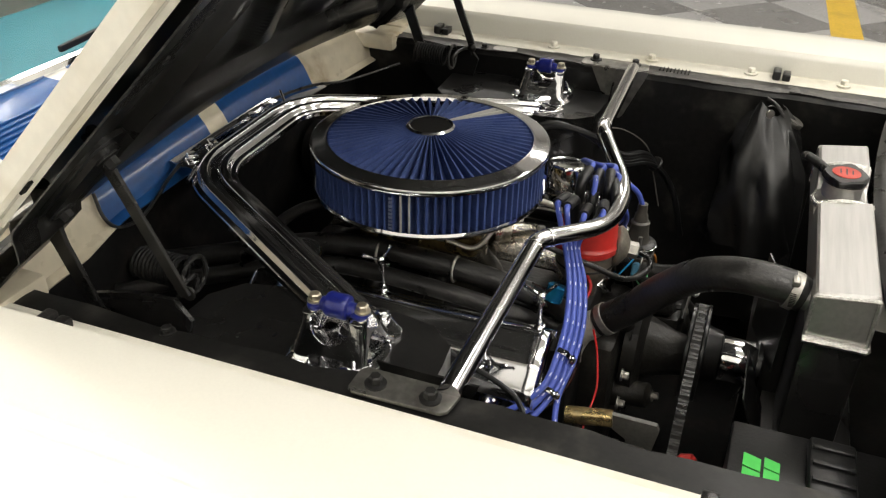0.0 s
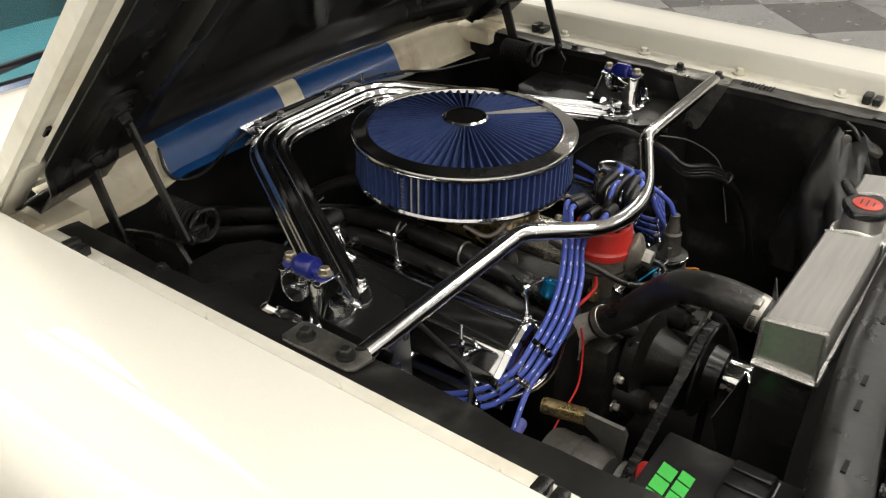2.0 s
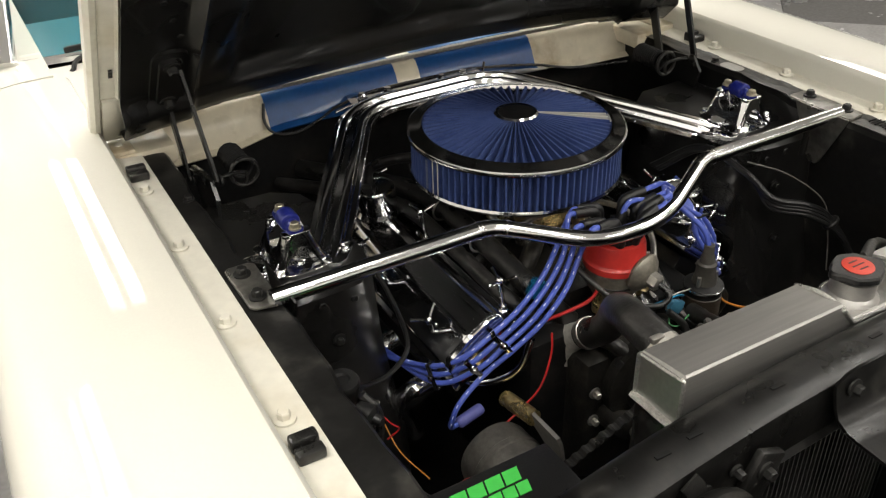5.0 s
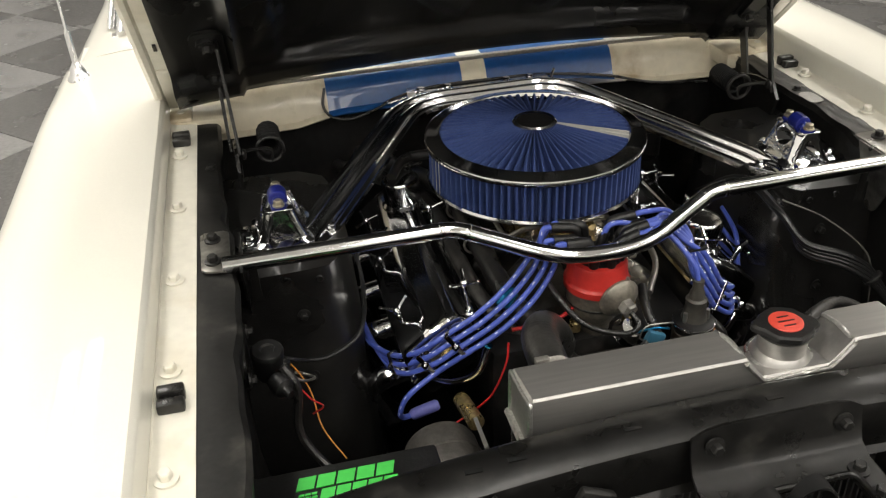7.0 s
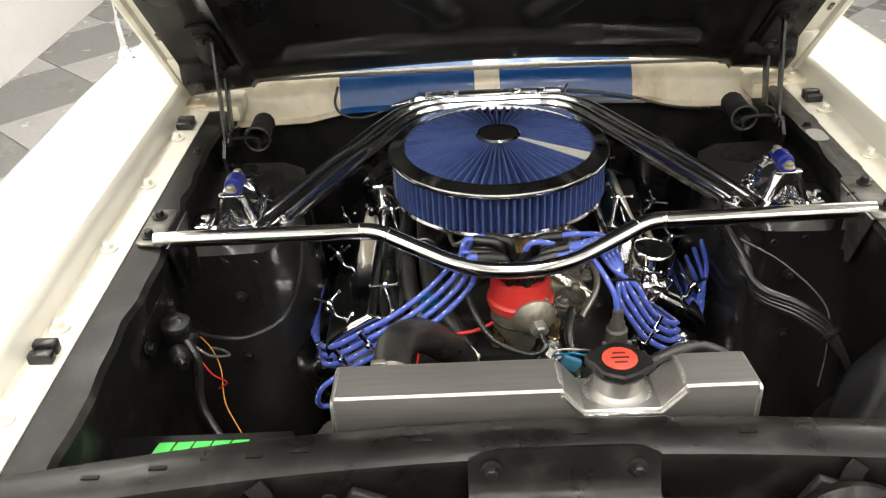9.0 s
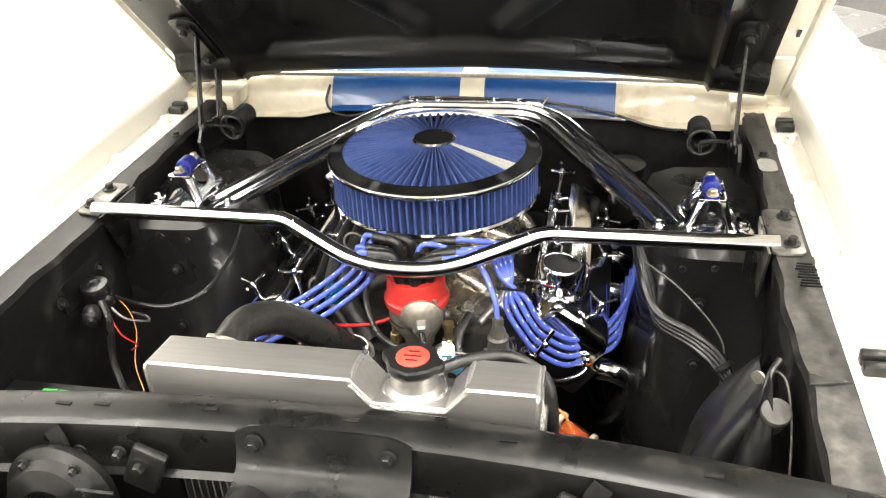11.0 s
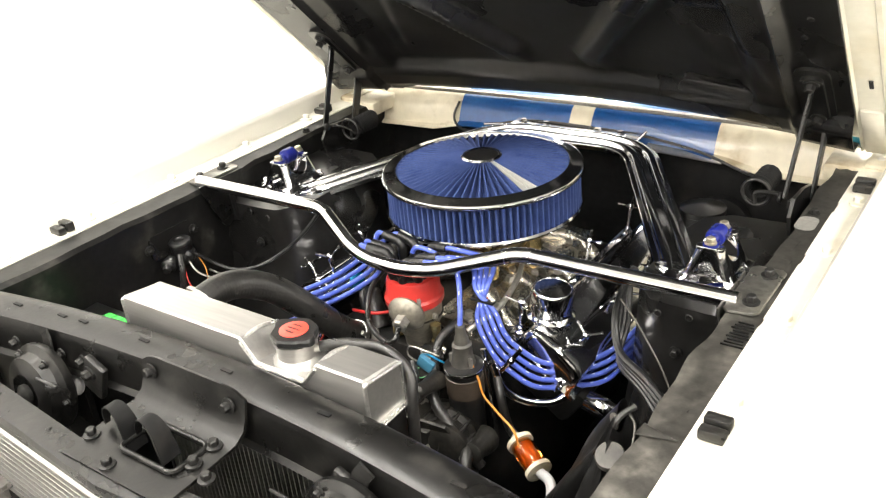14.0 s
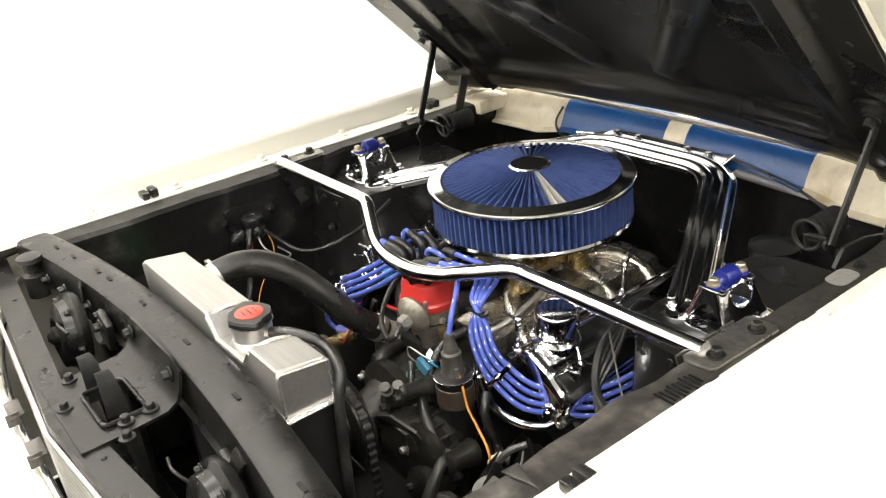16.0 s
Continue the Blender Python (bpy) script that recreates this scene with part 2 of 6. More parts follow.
def smooth_path(points, per=6):
    """A soft curve through the points."""
    p = [Vector(q) for q in points]
    p = [2 * p[0] - p[1]] + p + [2 * p[-1] - p[-2]]
    out = []
    for i in range(1, len(p) - 2):
        for k in range(per):
            t = k / per
            a, b, c, d = p[i - 1], p[i], p[i + 1], p[i + 2]
            out.append(0.5 * (2 * b + (c - a) * t + (2 * a - 5 * b + 4 * c - d) * t * t + (3 * b - a - 3 * c + d) * t ** 3))
    return out + [p[-2]]


def bent_path(points, radius, steps=7):
    """Straight runs with round bends."""
    p = [Vector(q) for q in points]
    out = [p[0]]
    for a, b, c in zip(p, p[1:], p[2:]):
        r = min(radius, (a - b).length * 0.45, (c - b).length * 0.45)
        s, e = b + (a - b).normalized() * r, b + (c - b).normalized() * r
        for k in range(steps + 1):
            t = k / steps
            out.append((1 - t) ** 2 * s + 2 * t * (1 - t) * b + t * t * e)
    return out + [p[-1]]


def sweep(path, section, bm=None, up=None, caps=True, closed=True, scale=None):
    """Moves a section of (across, up) points along a path."""
    bm = bm or bmesh.new()
    path = [Vector(p) for p in path]
    rings, side = [], None
    for i, p in enumerate(path):
        d = (path[min(i + 1, len(path) - 1)] - path[max(i - 1, 0)]).normalized()
        if up is not None:
            s = d.cross(Vector(up)).normalized()
        elif side is None:
            s = frame_of(d)[0]
        else:
            s = (side - d * side.dot(d)).normalized()
        side = s
        w = s.cross(d).normalized()
        k = scale(i / (len(path) - 1)) if scale else 1
        rings.append([bm.verts.new(p + (s * a + w * b) * k) for a, b in section])
    n = len(section)
    for a, b in zip(rings, rings[1:]):
        for i in range(n if closed else n - 1):
            j = (i + 1) % n
            bm.faces.new((a[i], a[j], b[j], b[i]))
    if caps and closed:
        bm.faces.new(rings[0])
        bm.faces.new(rings[-1])
    return bm


def ring_section(r, seg=12):
    return [(r * math.cos(2 * math.pi * i / seg), r * math.sin(2 * math.pi * i / seg)) for i in range(seg)]


def tube(points, r, seg=12, per=6, bm=None, scale=None):
    return sweep(smooth_path(points, per), ring_section(r, seg), bm, scale=scale)


def skin(rows, bm=None, thickness=0.0, material_of=None):
    """A sheet from rows of points; with thickness it becomes a solid."""
    bm = bm or bmesh.new()
    grid = [[bm.verts.new(p) for p in row] for row in rows]
    faces = []
    for i in range(len(grid) - 1):
        for j in range(len(grid[0]) - 1):
            f = bm.faces.new((grid[i][j], grid[i][j + 1], grid[i + 1][j + 1], grid[i + 1][j]))
            if material_of:
                f.material_index = material_of(i, j)
            faces.append(f)
    if thickness:
        bmesh.ops.recalc_face_normals(bm, faces=faces)
        bmesh.ops.solidify(bm, geom=faces, thickness=thickness)
    return bm


def plate(outline, p, u, v, thick, bm=None, bevel=0.0):
    """A flat plate: outline of (a, b) on the plane through p along u and v."""
    bm = bm or bmesh.new()
    p, u, v = Vector(p), Vector(u), Vector(v)
    n = u.cross(v).normalized() * thick
    a = [bm.verts.new(p + u * x + v * y) for x, y in outline]
    b = [bm.verts.new(p + u * x + v * y + n) for x, y in outline]
    made = [bm.faces.new(a), bm.faces.new(b)]
    for i in range(len(a)):
        j = (i + 1) % len(a)
        made.append(bm.faces.new((a[i], a[j], b[j], b[i])))
    if bevel:
        bmesh.ops.bevel(bm, geom=list(made[1].edges), offset=bevel, segments=2, affect="EDGES", profile=0.5)
    return bm


def hexbolt(p, axis, r, h, washer=1.6, bm=None):
    bm = turned(p, axis, [(r * washer, 0), (r * washer, h * 0.22), (r * 1.15, h * 0.28)], 20, bm)
    turned(Vector(p) + Vector(axis).normalized() * h * 0.28, axis, [(r, 0), (r, h * 0.6), (r * 0.8, h * 0.72)], 6, bm)
    return bm


def rounded(w, h, r, steps=4):
    """Outline of a rounded rectangle."""
    out = []
    for cx, cy, a0 in ((w / 2 - r, h / 2 - r, 0), (-w / 2 + r, h / 2 - r, 90), (-w / 2 + r, -h / 2 + r, 180), (w / 2 - r, -h / 2 + r, 270)):
        for k in range(steps + 1):
            a = radians(a0 + 90 * k / steps)
            out.append((cx + r * math.cos(a), cy + r * math.sin(a)))
    return out


SIDES = (("passenger", -1), ("driver", 1))

# ---- room ----
floor = part("floor", box(0.7, 1.0, -0.05, 16.4, 16.4, 0.088), GROUT)
tagged(floor, "grey and dark checkered showroom floor", "floor", kind="structure")
wall_white = part("wall_west", box(-2.55, 1.0, 1.9, 0.16, 16.0, 3.8), WALL)
tagged(wall_white, "plain white painted showroom wall", "wall", kind="structure")
wall_north = part("wall_north", box(2.9, 9.0, 1.9, 10.7, 0.16, 3.8), GREYWALL)
wall_south = part("wall_south", box(2.9, -7.0, 1.9, 10.7, 0.16, 3.8), WALL)
wall_east = part("wall_east", box(8.3, 1.0, 1.9, 0.16, 16.2, 3.8), GREYWALL)
for w in (wall_north, wall_south, wall_east):
    tagged(w, "plain painted showroom wall", "wall", kind="structure")
ceiling = part("ceiling", box(2.9, 1.0, 3.86, 11.1, 16.4, 0.12), CEIL)
tagged(ceiling, "light grey showroom ceiling", "ceiling", kind="structure")
for lx, ly in LAMPS:
    lamp = thing("ceiling_light", lx, ly, 3.8, "twin white fluorescent ceiling light", "light", "ceiling lights")
    part("housing", box(lx, ly, 3.76, 0.64, 2.5, 0.08, 0.01), WALL, lamp)
    for off in (-0.17, 0.17):
        part("diffuser", box(lx + off, ly, 3.705, 0.22, 2.42, 0.03, 0.006), LAMPGLOW, lamp)

# ---- car body ----
car = thing("car", 0, 0.4, 0, "cream white classic coupe with blue stripes, hood open", "car")


def fender_profile(y):
    """(x, z) of the fender at a place along the car."""
    k = min(max((y - 0.35) / 0.9, 0), 1)
    f = min(max((-0.72 - y) / 0.45, 0), 1)
    drop = 0.075 * f * f
    narrow = 0.035 * k
    pts = [(0.6105, 0.929), (0.6130, 0.960), (0.6150, 0.9665), (0.6210, 0.9725), (0.652, 0.975), (0.72, 0.974), (0.78, 0.967), (0.815, 0.958), (0.838, 0.944), (0.851, 0.920),
           (0.858, 0.89), (0.862, 0.82), (0.866, 0.74), (0.862, 0.66), (0.85, 0.52), (0.835, 0.40), (0.815, 0.28)]
    return [(x - narrow * (x > 0.7) - 0.05 * f * f * (x > 0.7), z - drop * (0.4 + 0.6 * (x - 0.6) / 0.26)) for x, z in pts]


for name, s in SIDES:
    ys = [-1.06 + 0.06 * i for i in range(29)]
    bm = skin([[(s * x, y, z) for x, z in fender_profile(y)] for y in ys], thickness=0.004)
    part("fender", bm, WHITE, car, "glossy cream white front fender")
    bm = skin([[(s * x, y, z) for x, z in ((0.564, 0.926), (0.583, 0.927), (0.600, 0.928), (0.6080, 0.9285), (0.6095, 0.9300))] for y in [-0.82 + 0.05 * i for i in range(24)]], thickness=0.003)
    part("fender_flange", bm, FLANGE, car, "aged cream bolted fender flange")
    for y in (-0.431, -0.238, -0.035, 0.155, 0.33, -0.60):
        part("flange_bolt", hexbolt((s * 0.592, y, 0.928), (0, 0, 1), 0.0075, 0.012, 1.7), FLANGE, car)
    for y in (-0.487, 0.212):
        bm = box(s * 0.589, y - 0.009, 0.934, 0.030, 0.015, 0.014, 0.003)
        box(s * 0.589, y + 0.009, 0.936, 0.030, 0.015, 0.018, 0.003, bm=bm)
        part("rubber_bumper", bm, RUBBER, car, "black rubber hood bumper block")
    # inner apron: a top rail and the wall below it
    rows = []
    for i in range(24):
        y = -0.70 + 0.0482 * i
        wob = 0.003 * math.sin(y * 23 + s) + 0.002 * math.sin(y * 57)
        inner = 0.512 + (0.012 if y > -0.1 else 0.0) + wob
        rows.append([(s * 0.572, y, 0.9235), (s * 0.545, y, 0.924), (s * (inner + 0.006), y, 0.922), (s * inner, y, 0.914), (s * (inner + 0.004), y, 0.88),
                     (s * (inner + 0.02), y, 0.74), (s * (inner + 0.015), y, 0.58), (s * (inner - 0.01), y, 0.42)])
    part("inner_apron", skin(rows, thickness=0.003), APRON, car, "satin black inner apron with dusty top rail")
    if s > 0:
        top = []
        for i in range(47):
            y = -0.70 + 0.0241 * i
            edge = 0.516 + (0.010 if y > -0.1 else 0.0) + 0.003 * math.sin(y * 23 + s) + 0.002 * math.sin(y * 57)
            top.append([(edge + (0.566 - edge) * k / 6, y, 0.9252 + 0.0009 * math.sin(31 * y + 1.7 * k) + 0.0007 * math.sin(67 * y - 2.3 * k)) for k in range(7)])
        part("rail_top", skin(top, thickness=0.0012), RAILDUST, car, "dusty scuffed top of the black apron rail", sharp=60)
        part("rail_dent", plate([(-0.022, -0.006), (0.024, 0.004), (0.004, 0.006), (-0.020, 0.016)], (0.537, -0.520, 0.9268), (1, 0, 0), (0, 1, 0), 0.0022, bevel=0.001), RAILDUST, car, "folded triangular dent in the rail")
        part("rail_patch", plate(rounded(0.030, 0.050, 0.012, 4), (0.541, 0.055, 0.9268), (1, 0, 0), (0, 1, 0), 0.0008), BARE, car, "bare worn patch")
    for y in (0.10,):
        part("apron_bolt", hexbolt((s * 0.541, y, 0.9245), (0, 0, 1), 0.0065, 0.008, 1.4), BOLT, car)
    if s > 0:
        for k in range(9):
            part("scratch", box(0.550, -0.262 - 0.007 * k, 0.9275, 0.020 + 0.004 * (k % 3), 0.0022, 0.0022, 0.0005), DEEP, car)
    # shock tower
    rows = []
    for k in range(13):
        z = 0.874 - 0.036 * k
        g = k / 12
        x0 = 0.345 - 0.03 * g
        bulge = 0.070 * (lambda t: t * t * (3 - 2 * t))(min(1, max(0, (g - 0.25) / 0.5)))
        ring = []
        for a, b in ((0.53, 0.15), (0.50, 0.155), (0.40, 0.15), (0.36, 0.12), (0.345, 0.06), (0.345, -0.09), (0.355, -0.14), (0.385, -0.172), (0.42, -0.176), (0.47, -0.178), (0.53, -0.178)):
            xx = a - (a < 0.5) * (0.345 - x0)
            ring.append((s * xx, b - (b < -0.1) * bulge * (0.5 + 0.5 * math.cos((xx - 0.43) * 14)) + (b > 0.1) * bulge * 0.5, z))
        rows.append(ring)
    bm = skin(rows)
    top = [bm.verts.new(v) for v in rows[0]]
    bm.faces.new(top)
    part("shock_tower", bm, BLACK, car, "satin black sheet metal shock tower", sharp=50)
    part("tower_seam", plate([(-0.006, 0), (0.006, 0), (0.009, -0.16), (0.012, -0.30), (-0.002, -0.30), (-0.006, -0.16)], (s * 0.492, -0.1815, 0.905), (1, 0, 0), (0, -0.10, 1), 0.003, bevel=0.001), BLACK, car, "folded seam of the shock tower")
    for x, z in ((0.40, 0.858), (0.447, 0.862)):
        part("tower_dimple", turned((s * x, -0.1795, z), (0, -1, 0), [(0.006, 0), (0.0045, 0.0015), (0.002, 0.001), (0, 0.0004)], 14), BLACK, car)
    for z in (0.80, 0.70):
        part("tower_bolt", hexbolt((s * 0.43, -0.181 - 0.02 * (z < 0.75), z), (0, -1, 0), 0.006, 0.01), BOLT, car)
    # door and quarter side, so that the body goes on behind the bay
    bm = skin([[(s * (x - 0.012), y, z) for x, z in fender_profile(y)[4:]] for y in (0.63, 0.8, 1.1, 1.5, 2.0, 2.4)], thickness=0.004)
    part("door_panel", bm, WHITE, car)

# firewall and cowl
bm = box(0, 0.41, 0.61, 1.16, 0.02, 0.52, 0.004)
part("firewall", bm, DEEP, car, "black firewall")


def cowl_row(x):
    dent = 0.004 * math.sin(x * 19) * (abs(x) > 0.3) + 0.003 * math.sin(x * 47) * (abs(x) > 0.33)
    back = 0.02 * (abs(x) / 0.55) ** 2
    low = 0.016 * min(1, max(0, (abs(x) - 0.30) / 0.08))
    return [(x, 0.366 - back, 0.880 - low), (x, 0.380 - back, 0.887 - low), (x, 0.388 - back + dent, 0.905), (x, 0.398 - back, 0.924), (x, 0.402 - back, 0.928), (x, 0.408 - back, 0.936), (x, 0.416 - back, 0.939)]


def strip(x0, x1, n=6):
    return [x0 + (x1 - x0) * i / n for i in range(n + 1)]


for x0, x1, m, text in ((-0.53, -0.315, COWL, "worn cream cowl end, dented"), (-0.315, -0.036, BLUE, "blue painted cowl stripe"), (-0.036, 0.016, COWL, "cream gap between stripes"),
                        (0.016, 0.288, BLUE, "blue painted cowl stripe"), (0.288, 0.53, COWL, "worn cream cowl end, dented")):
    part("cowl_panel", skin([cowl_row(x) for x in strip(x0, x1, 10)], thickness=-0.003), m, car, text)
# silver seal strip and the cowl top behind it
bm = sweep([(x, 0.424 - 0.02 * (abs(x) / 0.55) ** 2, 0.943) for x in strip(-0.52, 0.52, 24)], [(-0.007, -0.004), (0.007, -0.004), (0.007, 0.005), (0.002, 0.008), (-0.007, 0.004)], up=(0, 0, 1))
part("cowl_seal", bm, STEEL, car, "dull silver cowl edge strip")
for x0, x1, m in ((-0.80, -0.315, WHITE), (-0.315, -0.036, BLUE), (-0.036, 0.016, WHITE), (0.016, 0.288, BLUE), (0.288, 0.80, WHITE)):
    rows = [[(x, y, 0.944 + 0.035 * (y - 0.43)) for y in (0.432, 0.50, 0.58, 0.66, 0.725)] for x in strip(x0, x1, 8)]
    part("cowl_top", skin(rows, thickness=-0.003), m, car)
for x in (-0.2, 0.15):
    for k in range(7):
        part("cowl_louver", box(x, 0.535 + 0.016 * k, 0.952 + 0.0006 * k, 0.22, 0.006, 0.006, 0.002), BLUE, car)
for name, s in SIDES:
    bm = box(s * 0.555, 0.345, 0.915, 0.10, 0.10, 0.035, 0.008)
    box(s * 0.60, 0.36, 0.925, 0.06, 0.12, 0.025, 0.006, bm=bm)
    part("cowl_corner", bm, COWL, car, "cream cowl corner bracket")

# windshield, pillars, dash and seats in teal
rows = [[(x, 0.74 + 0.5 * k + 0.02 * (x / 0.62) ** 2, 0.965 + 0.40 * k) for x in strip(-0.68, 0.68, 12)] for k in (0, 0.5, 1)]
ws = part("windshield", skin(rows, thickness=0.005), CLEAR, car, "clear windshield glass")
ws.visible_shadow = False
bm = sweep([(x, 0.728 + 0.02 * (x / 0.62) ** 2, 0.962) for x in strip(-0.74, 0.74, 16)], ring_section(0.013, 8))
part("windshield_trim", bm, CHROME, car, "chrome windshield trim")
for name, s in SIDES:
    part("windshield_pillar", sweep([(s * 0.71, 0.74, 0.965), (s * 0.655, 1.02, 1.18), (s * 0.60, 1.26, 1.365)], rounded(0.035, 0.05, 0.01)), CHROME, car, "chrome windshield pillar")
    part("vent_window_frame", sweep([(s * 0.745, 0.80, 0.965), (s * 0.70, 1.06, 1.17), (s * 0.655, 1.26, 1.34)], rounded(0.018, 0.025, 0.006)), CHROME, car, "chrome vent window frame")
    part("vent_window", skin([[(s * 0.735, 0.82, 0.965), (s * 0.735, 1.30, 0.965)], [(s * 0.66, 1.27, 1.345), (s * 0.66, 1.30, 1.345)]], thickness=0.004), CLEAR, car).visible_shadow = False
    part("belt_trim", box(s * 0.738, 1.45, 0.96, 0.03, 1.0, 0.02, 0.006), CHROME, car)
part("roof", skin([[(x, y, 1.385 - 0.09 * (x / 0.6) ** 2 - 0.10 * ((y - 1.9) / 0.6) ** 2 * (y > 1.9)) for x in strip(-0.6, 0.6, 10)] for y in (1.25, 1.6, 1.9, 2.2, 2.5)], thickness=0.02), WHITE, car)
bm = skin([[(x, 0.765 + 0.02 * (x / 0.62) ** 2, 0.945), (x, 0.90, 0.968), (x, 1.02, 0.968), (x, 1.07, 0.92), (x, 1.07, 0.80)] for x in strip(-0.66, 0.66, 10)], thickness=0.006)
part("dashboard", bm, TEAL, car, "teal padded dashboard")
for s in (-0.36, 0.36):
    part("seat_cushion", box(s, 1.72, 0.52, 0.52, 0.52, 0.2, 0.06), TEAL, car, "teal vinyl bucket seat cushion")
    part("seat_back", box(s, 2.05, 0.84, 0.52, 0.16, 0.62, 0.06, rot=Matrix.Rotation(radians(-12), 4, "X")), TEAL, car, "teal vinyl bucket seat back")
part("floor_pan", box(0, 0.6, 0.30, 1.5, 3.2, 0.03, 0.01), DEEP, car)
for x in (-0.60, 0.03):
    bm = tube([(x, 0.69, 0.955), (x + 0.05, 0.71, 0.98), (x + 0.34, 0.745, 1.0)], 0.005, 8)
    box(x + 0.18, 0.738, 0.994, 0.36, 0.010, 0.012, 0.002, rot=Matrix.Rotation(radians(-3), 4, "Y"), bm=bm)
    part("wiper", bm, PLASTIC, car, "black windshield wiper")
for s in (-0.72, 0.72):
    for y in (-0.33, 2.1):
        wheel = part("wheel", turned((s - 0.09, y, 0.32), (1, 0, 0), [(0.19, 0), (0.29, 0.0), (0.318, 0.03), (0.318, 0.15), (0.29, 0.18), (0.19, 0.18)], 40, closed=True), RUBBER, car, "black tyre")
        part("rim", turned((s - 0.07, y, 0.32), (1, 0, 0), [(0.19, 0), (0.19, 0.14), (0.15, 0.12), (0.05, 0.13), (0, 0.13)], 32), CHROME, wheel)

# ---- hood ----
HOOD = Matrix.Translation((0, 0.365, 0.953)) @ Matrix.Rotation(radians(-45.5), 4, "X")


def on_hood(x, v, w=0.0):
    """A point of the open hood: x across, v from its rear edge, w above its skin."""
    return HOOD @ Vector((x * (0.975 if x > 0 else 1.0), -v, w))


hood = thing("hood", 0, 0.365, 0.953, "open cream white hood with black ribbed underside", "hood")
HALF, LONG = 0.628, 1.18
vs = [LONG * i / 12 for i in range(13)]
xs = strip(-HALF, HALF, 16)


def crown(x, v):
    return 0.056 * (1 - (x / HALF) ** 2) + 0.012 * math.exp(-(x / 0.2) ** 2) * min(1, v * 3)


def rear(x, v):
    """The rear edge bows back towards the middle."""
    return v - 0.03 * (1 - (x / HALF) ** 2) * (1 - v / LONG)


stripe_of = lambda i, j: 1 if 0.03 < abs((xs[j] + xs[j + 1]) / 2) < 0.31 else 0
part("skin", skin([[on_hood(x, rear(x, v), crown(x, v)) for x in xs] for v in vs], thickness=0.002, material_of=stripe_of), [WHITE, BLUE], hood, "cream white outer skin with two blue stripes")
for s in (-1, 1):
    prof = [(HALF + 0.002, 0.004), (HALF + 0.003, -0.018), (HALF - 0.004, -0.022), (HALF - 0.012, -0.020), (HALF - 0.016, -0.012), (HALF - (0.037 if s < 0 else 0.054), -0.014), (HALF - (0.041 if s < 0 else 0.058), -0.019)]
    part("edge_flange", skin([[on_hood(s * x, v, w) for x, w in prof] for v in vs], thickness=0.002), FLANGE, hood, "cream folded edge flange")
    part("flange_slot", box(*on_hood(s * (HALF - 0.03), 0.235, -0.0165), 0.006, 0.02, 0.003, rot=HOOD.to_3x3().to_4x4()), BLACK, hood)
    part("flange_step", box(*on_hood(s * (HALF - 0.034), 0.075, -0.016), 0.036, 0.15, 0.008, 0.003, rot=HOOD.to_3x3().to_4x4()), FLANGE, hood)


def hood_inner(x, v):
    """Depth of the pressed inner panel."""
    d = crown(x, 0) - 0.006 - 0.018 * min(1, v / 0.04)
    step = lambda d, half, edge: min(1.0, max(0.0, (half - abs(d)) / edge + 0.5)) ** 1.5
    beam = step(v - 0.105, 0.040, 0.022)
    side = step(abs(x) - 0.44, 0.045, 0.025) * (v > 0.05)
    vee = step(abs(x) - 0.09 - 0.8 * max(0, v - 0.22), 0.032, 0.028) * min(1, max(0, (v - 0.15) * 14))
    panel = step(v - 0.30, 0.10, 0.03) * step(abs(x) - 0.37 + 0.25 * (v - 0.3), 0.05, 0.02)
    return d - 0.026 * max(beam, 0.75 * side, 0.9 * vee) + 0.006 * panel - 0.012 * (abs(x) > 0.47) + 0.0012 * math.sin(x * 9 + v * 7)


iv = [0.004 + (LONG - 0.03) * i / 110 for i in range(111)]
ix = strip(-0.588, 0.571, 152)
part("inner_panel", skin([[on_hood(x, rear(x, v), hood_inner(x, v)) for x in ix] for v in iv], thickness=0.002), HOODBLACK, hood, "black pressed inner panel with ribs", sharp=60)
for s in (-1, 1):
    bm = plate(rounded(0.055, 0.17, 0.02), on_hood(s * 0.515, 0.20, -0.022), HOOD.to_3x3() @ Vector((1, 0, 0)), HOOD.to_3x3() @ Vector((0, -1, 0)), 0.006)
    plate(rounded(0.035, 0.14, 0.014), on_hood(s * 0.515, 0.20, -0.028), HOOD.to_3x3() @ Vector((1, 0, 0)), HOOD.to_3x3() @ Vector((0, -1, 0)), 0.007, bm=bm)
    part("hinge_plate", bm, HOODBLACK, hood, "black hinge plate")
    for v in (0.145, 0.255):
        part("hinge_bolt", hexbolt(on_hood(s * 0.515, v, -0.034), HOOD.to_3x3() @ Vector((0, 0, -1)), 0.008, 0.014), BOLT, hood)
    for k in range(7):
        rx = s * (0.515 + 0.03 * ((k * 7) % 3 - 1) / 2)
        q = on_hood(rx, rear(rx, 0.32 + 0.05 * k), hood_inner(rx, 0.32 + 0.05 * k) - 0.001)
        part("rivet", turned(q, HOOD.to_3x3() @ Vector((0, 0, -1)), [(0.006, 0), (0.005, 0.002), (0, 0.003)], 10), BOLT, hood)

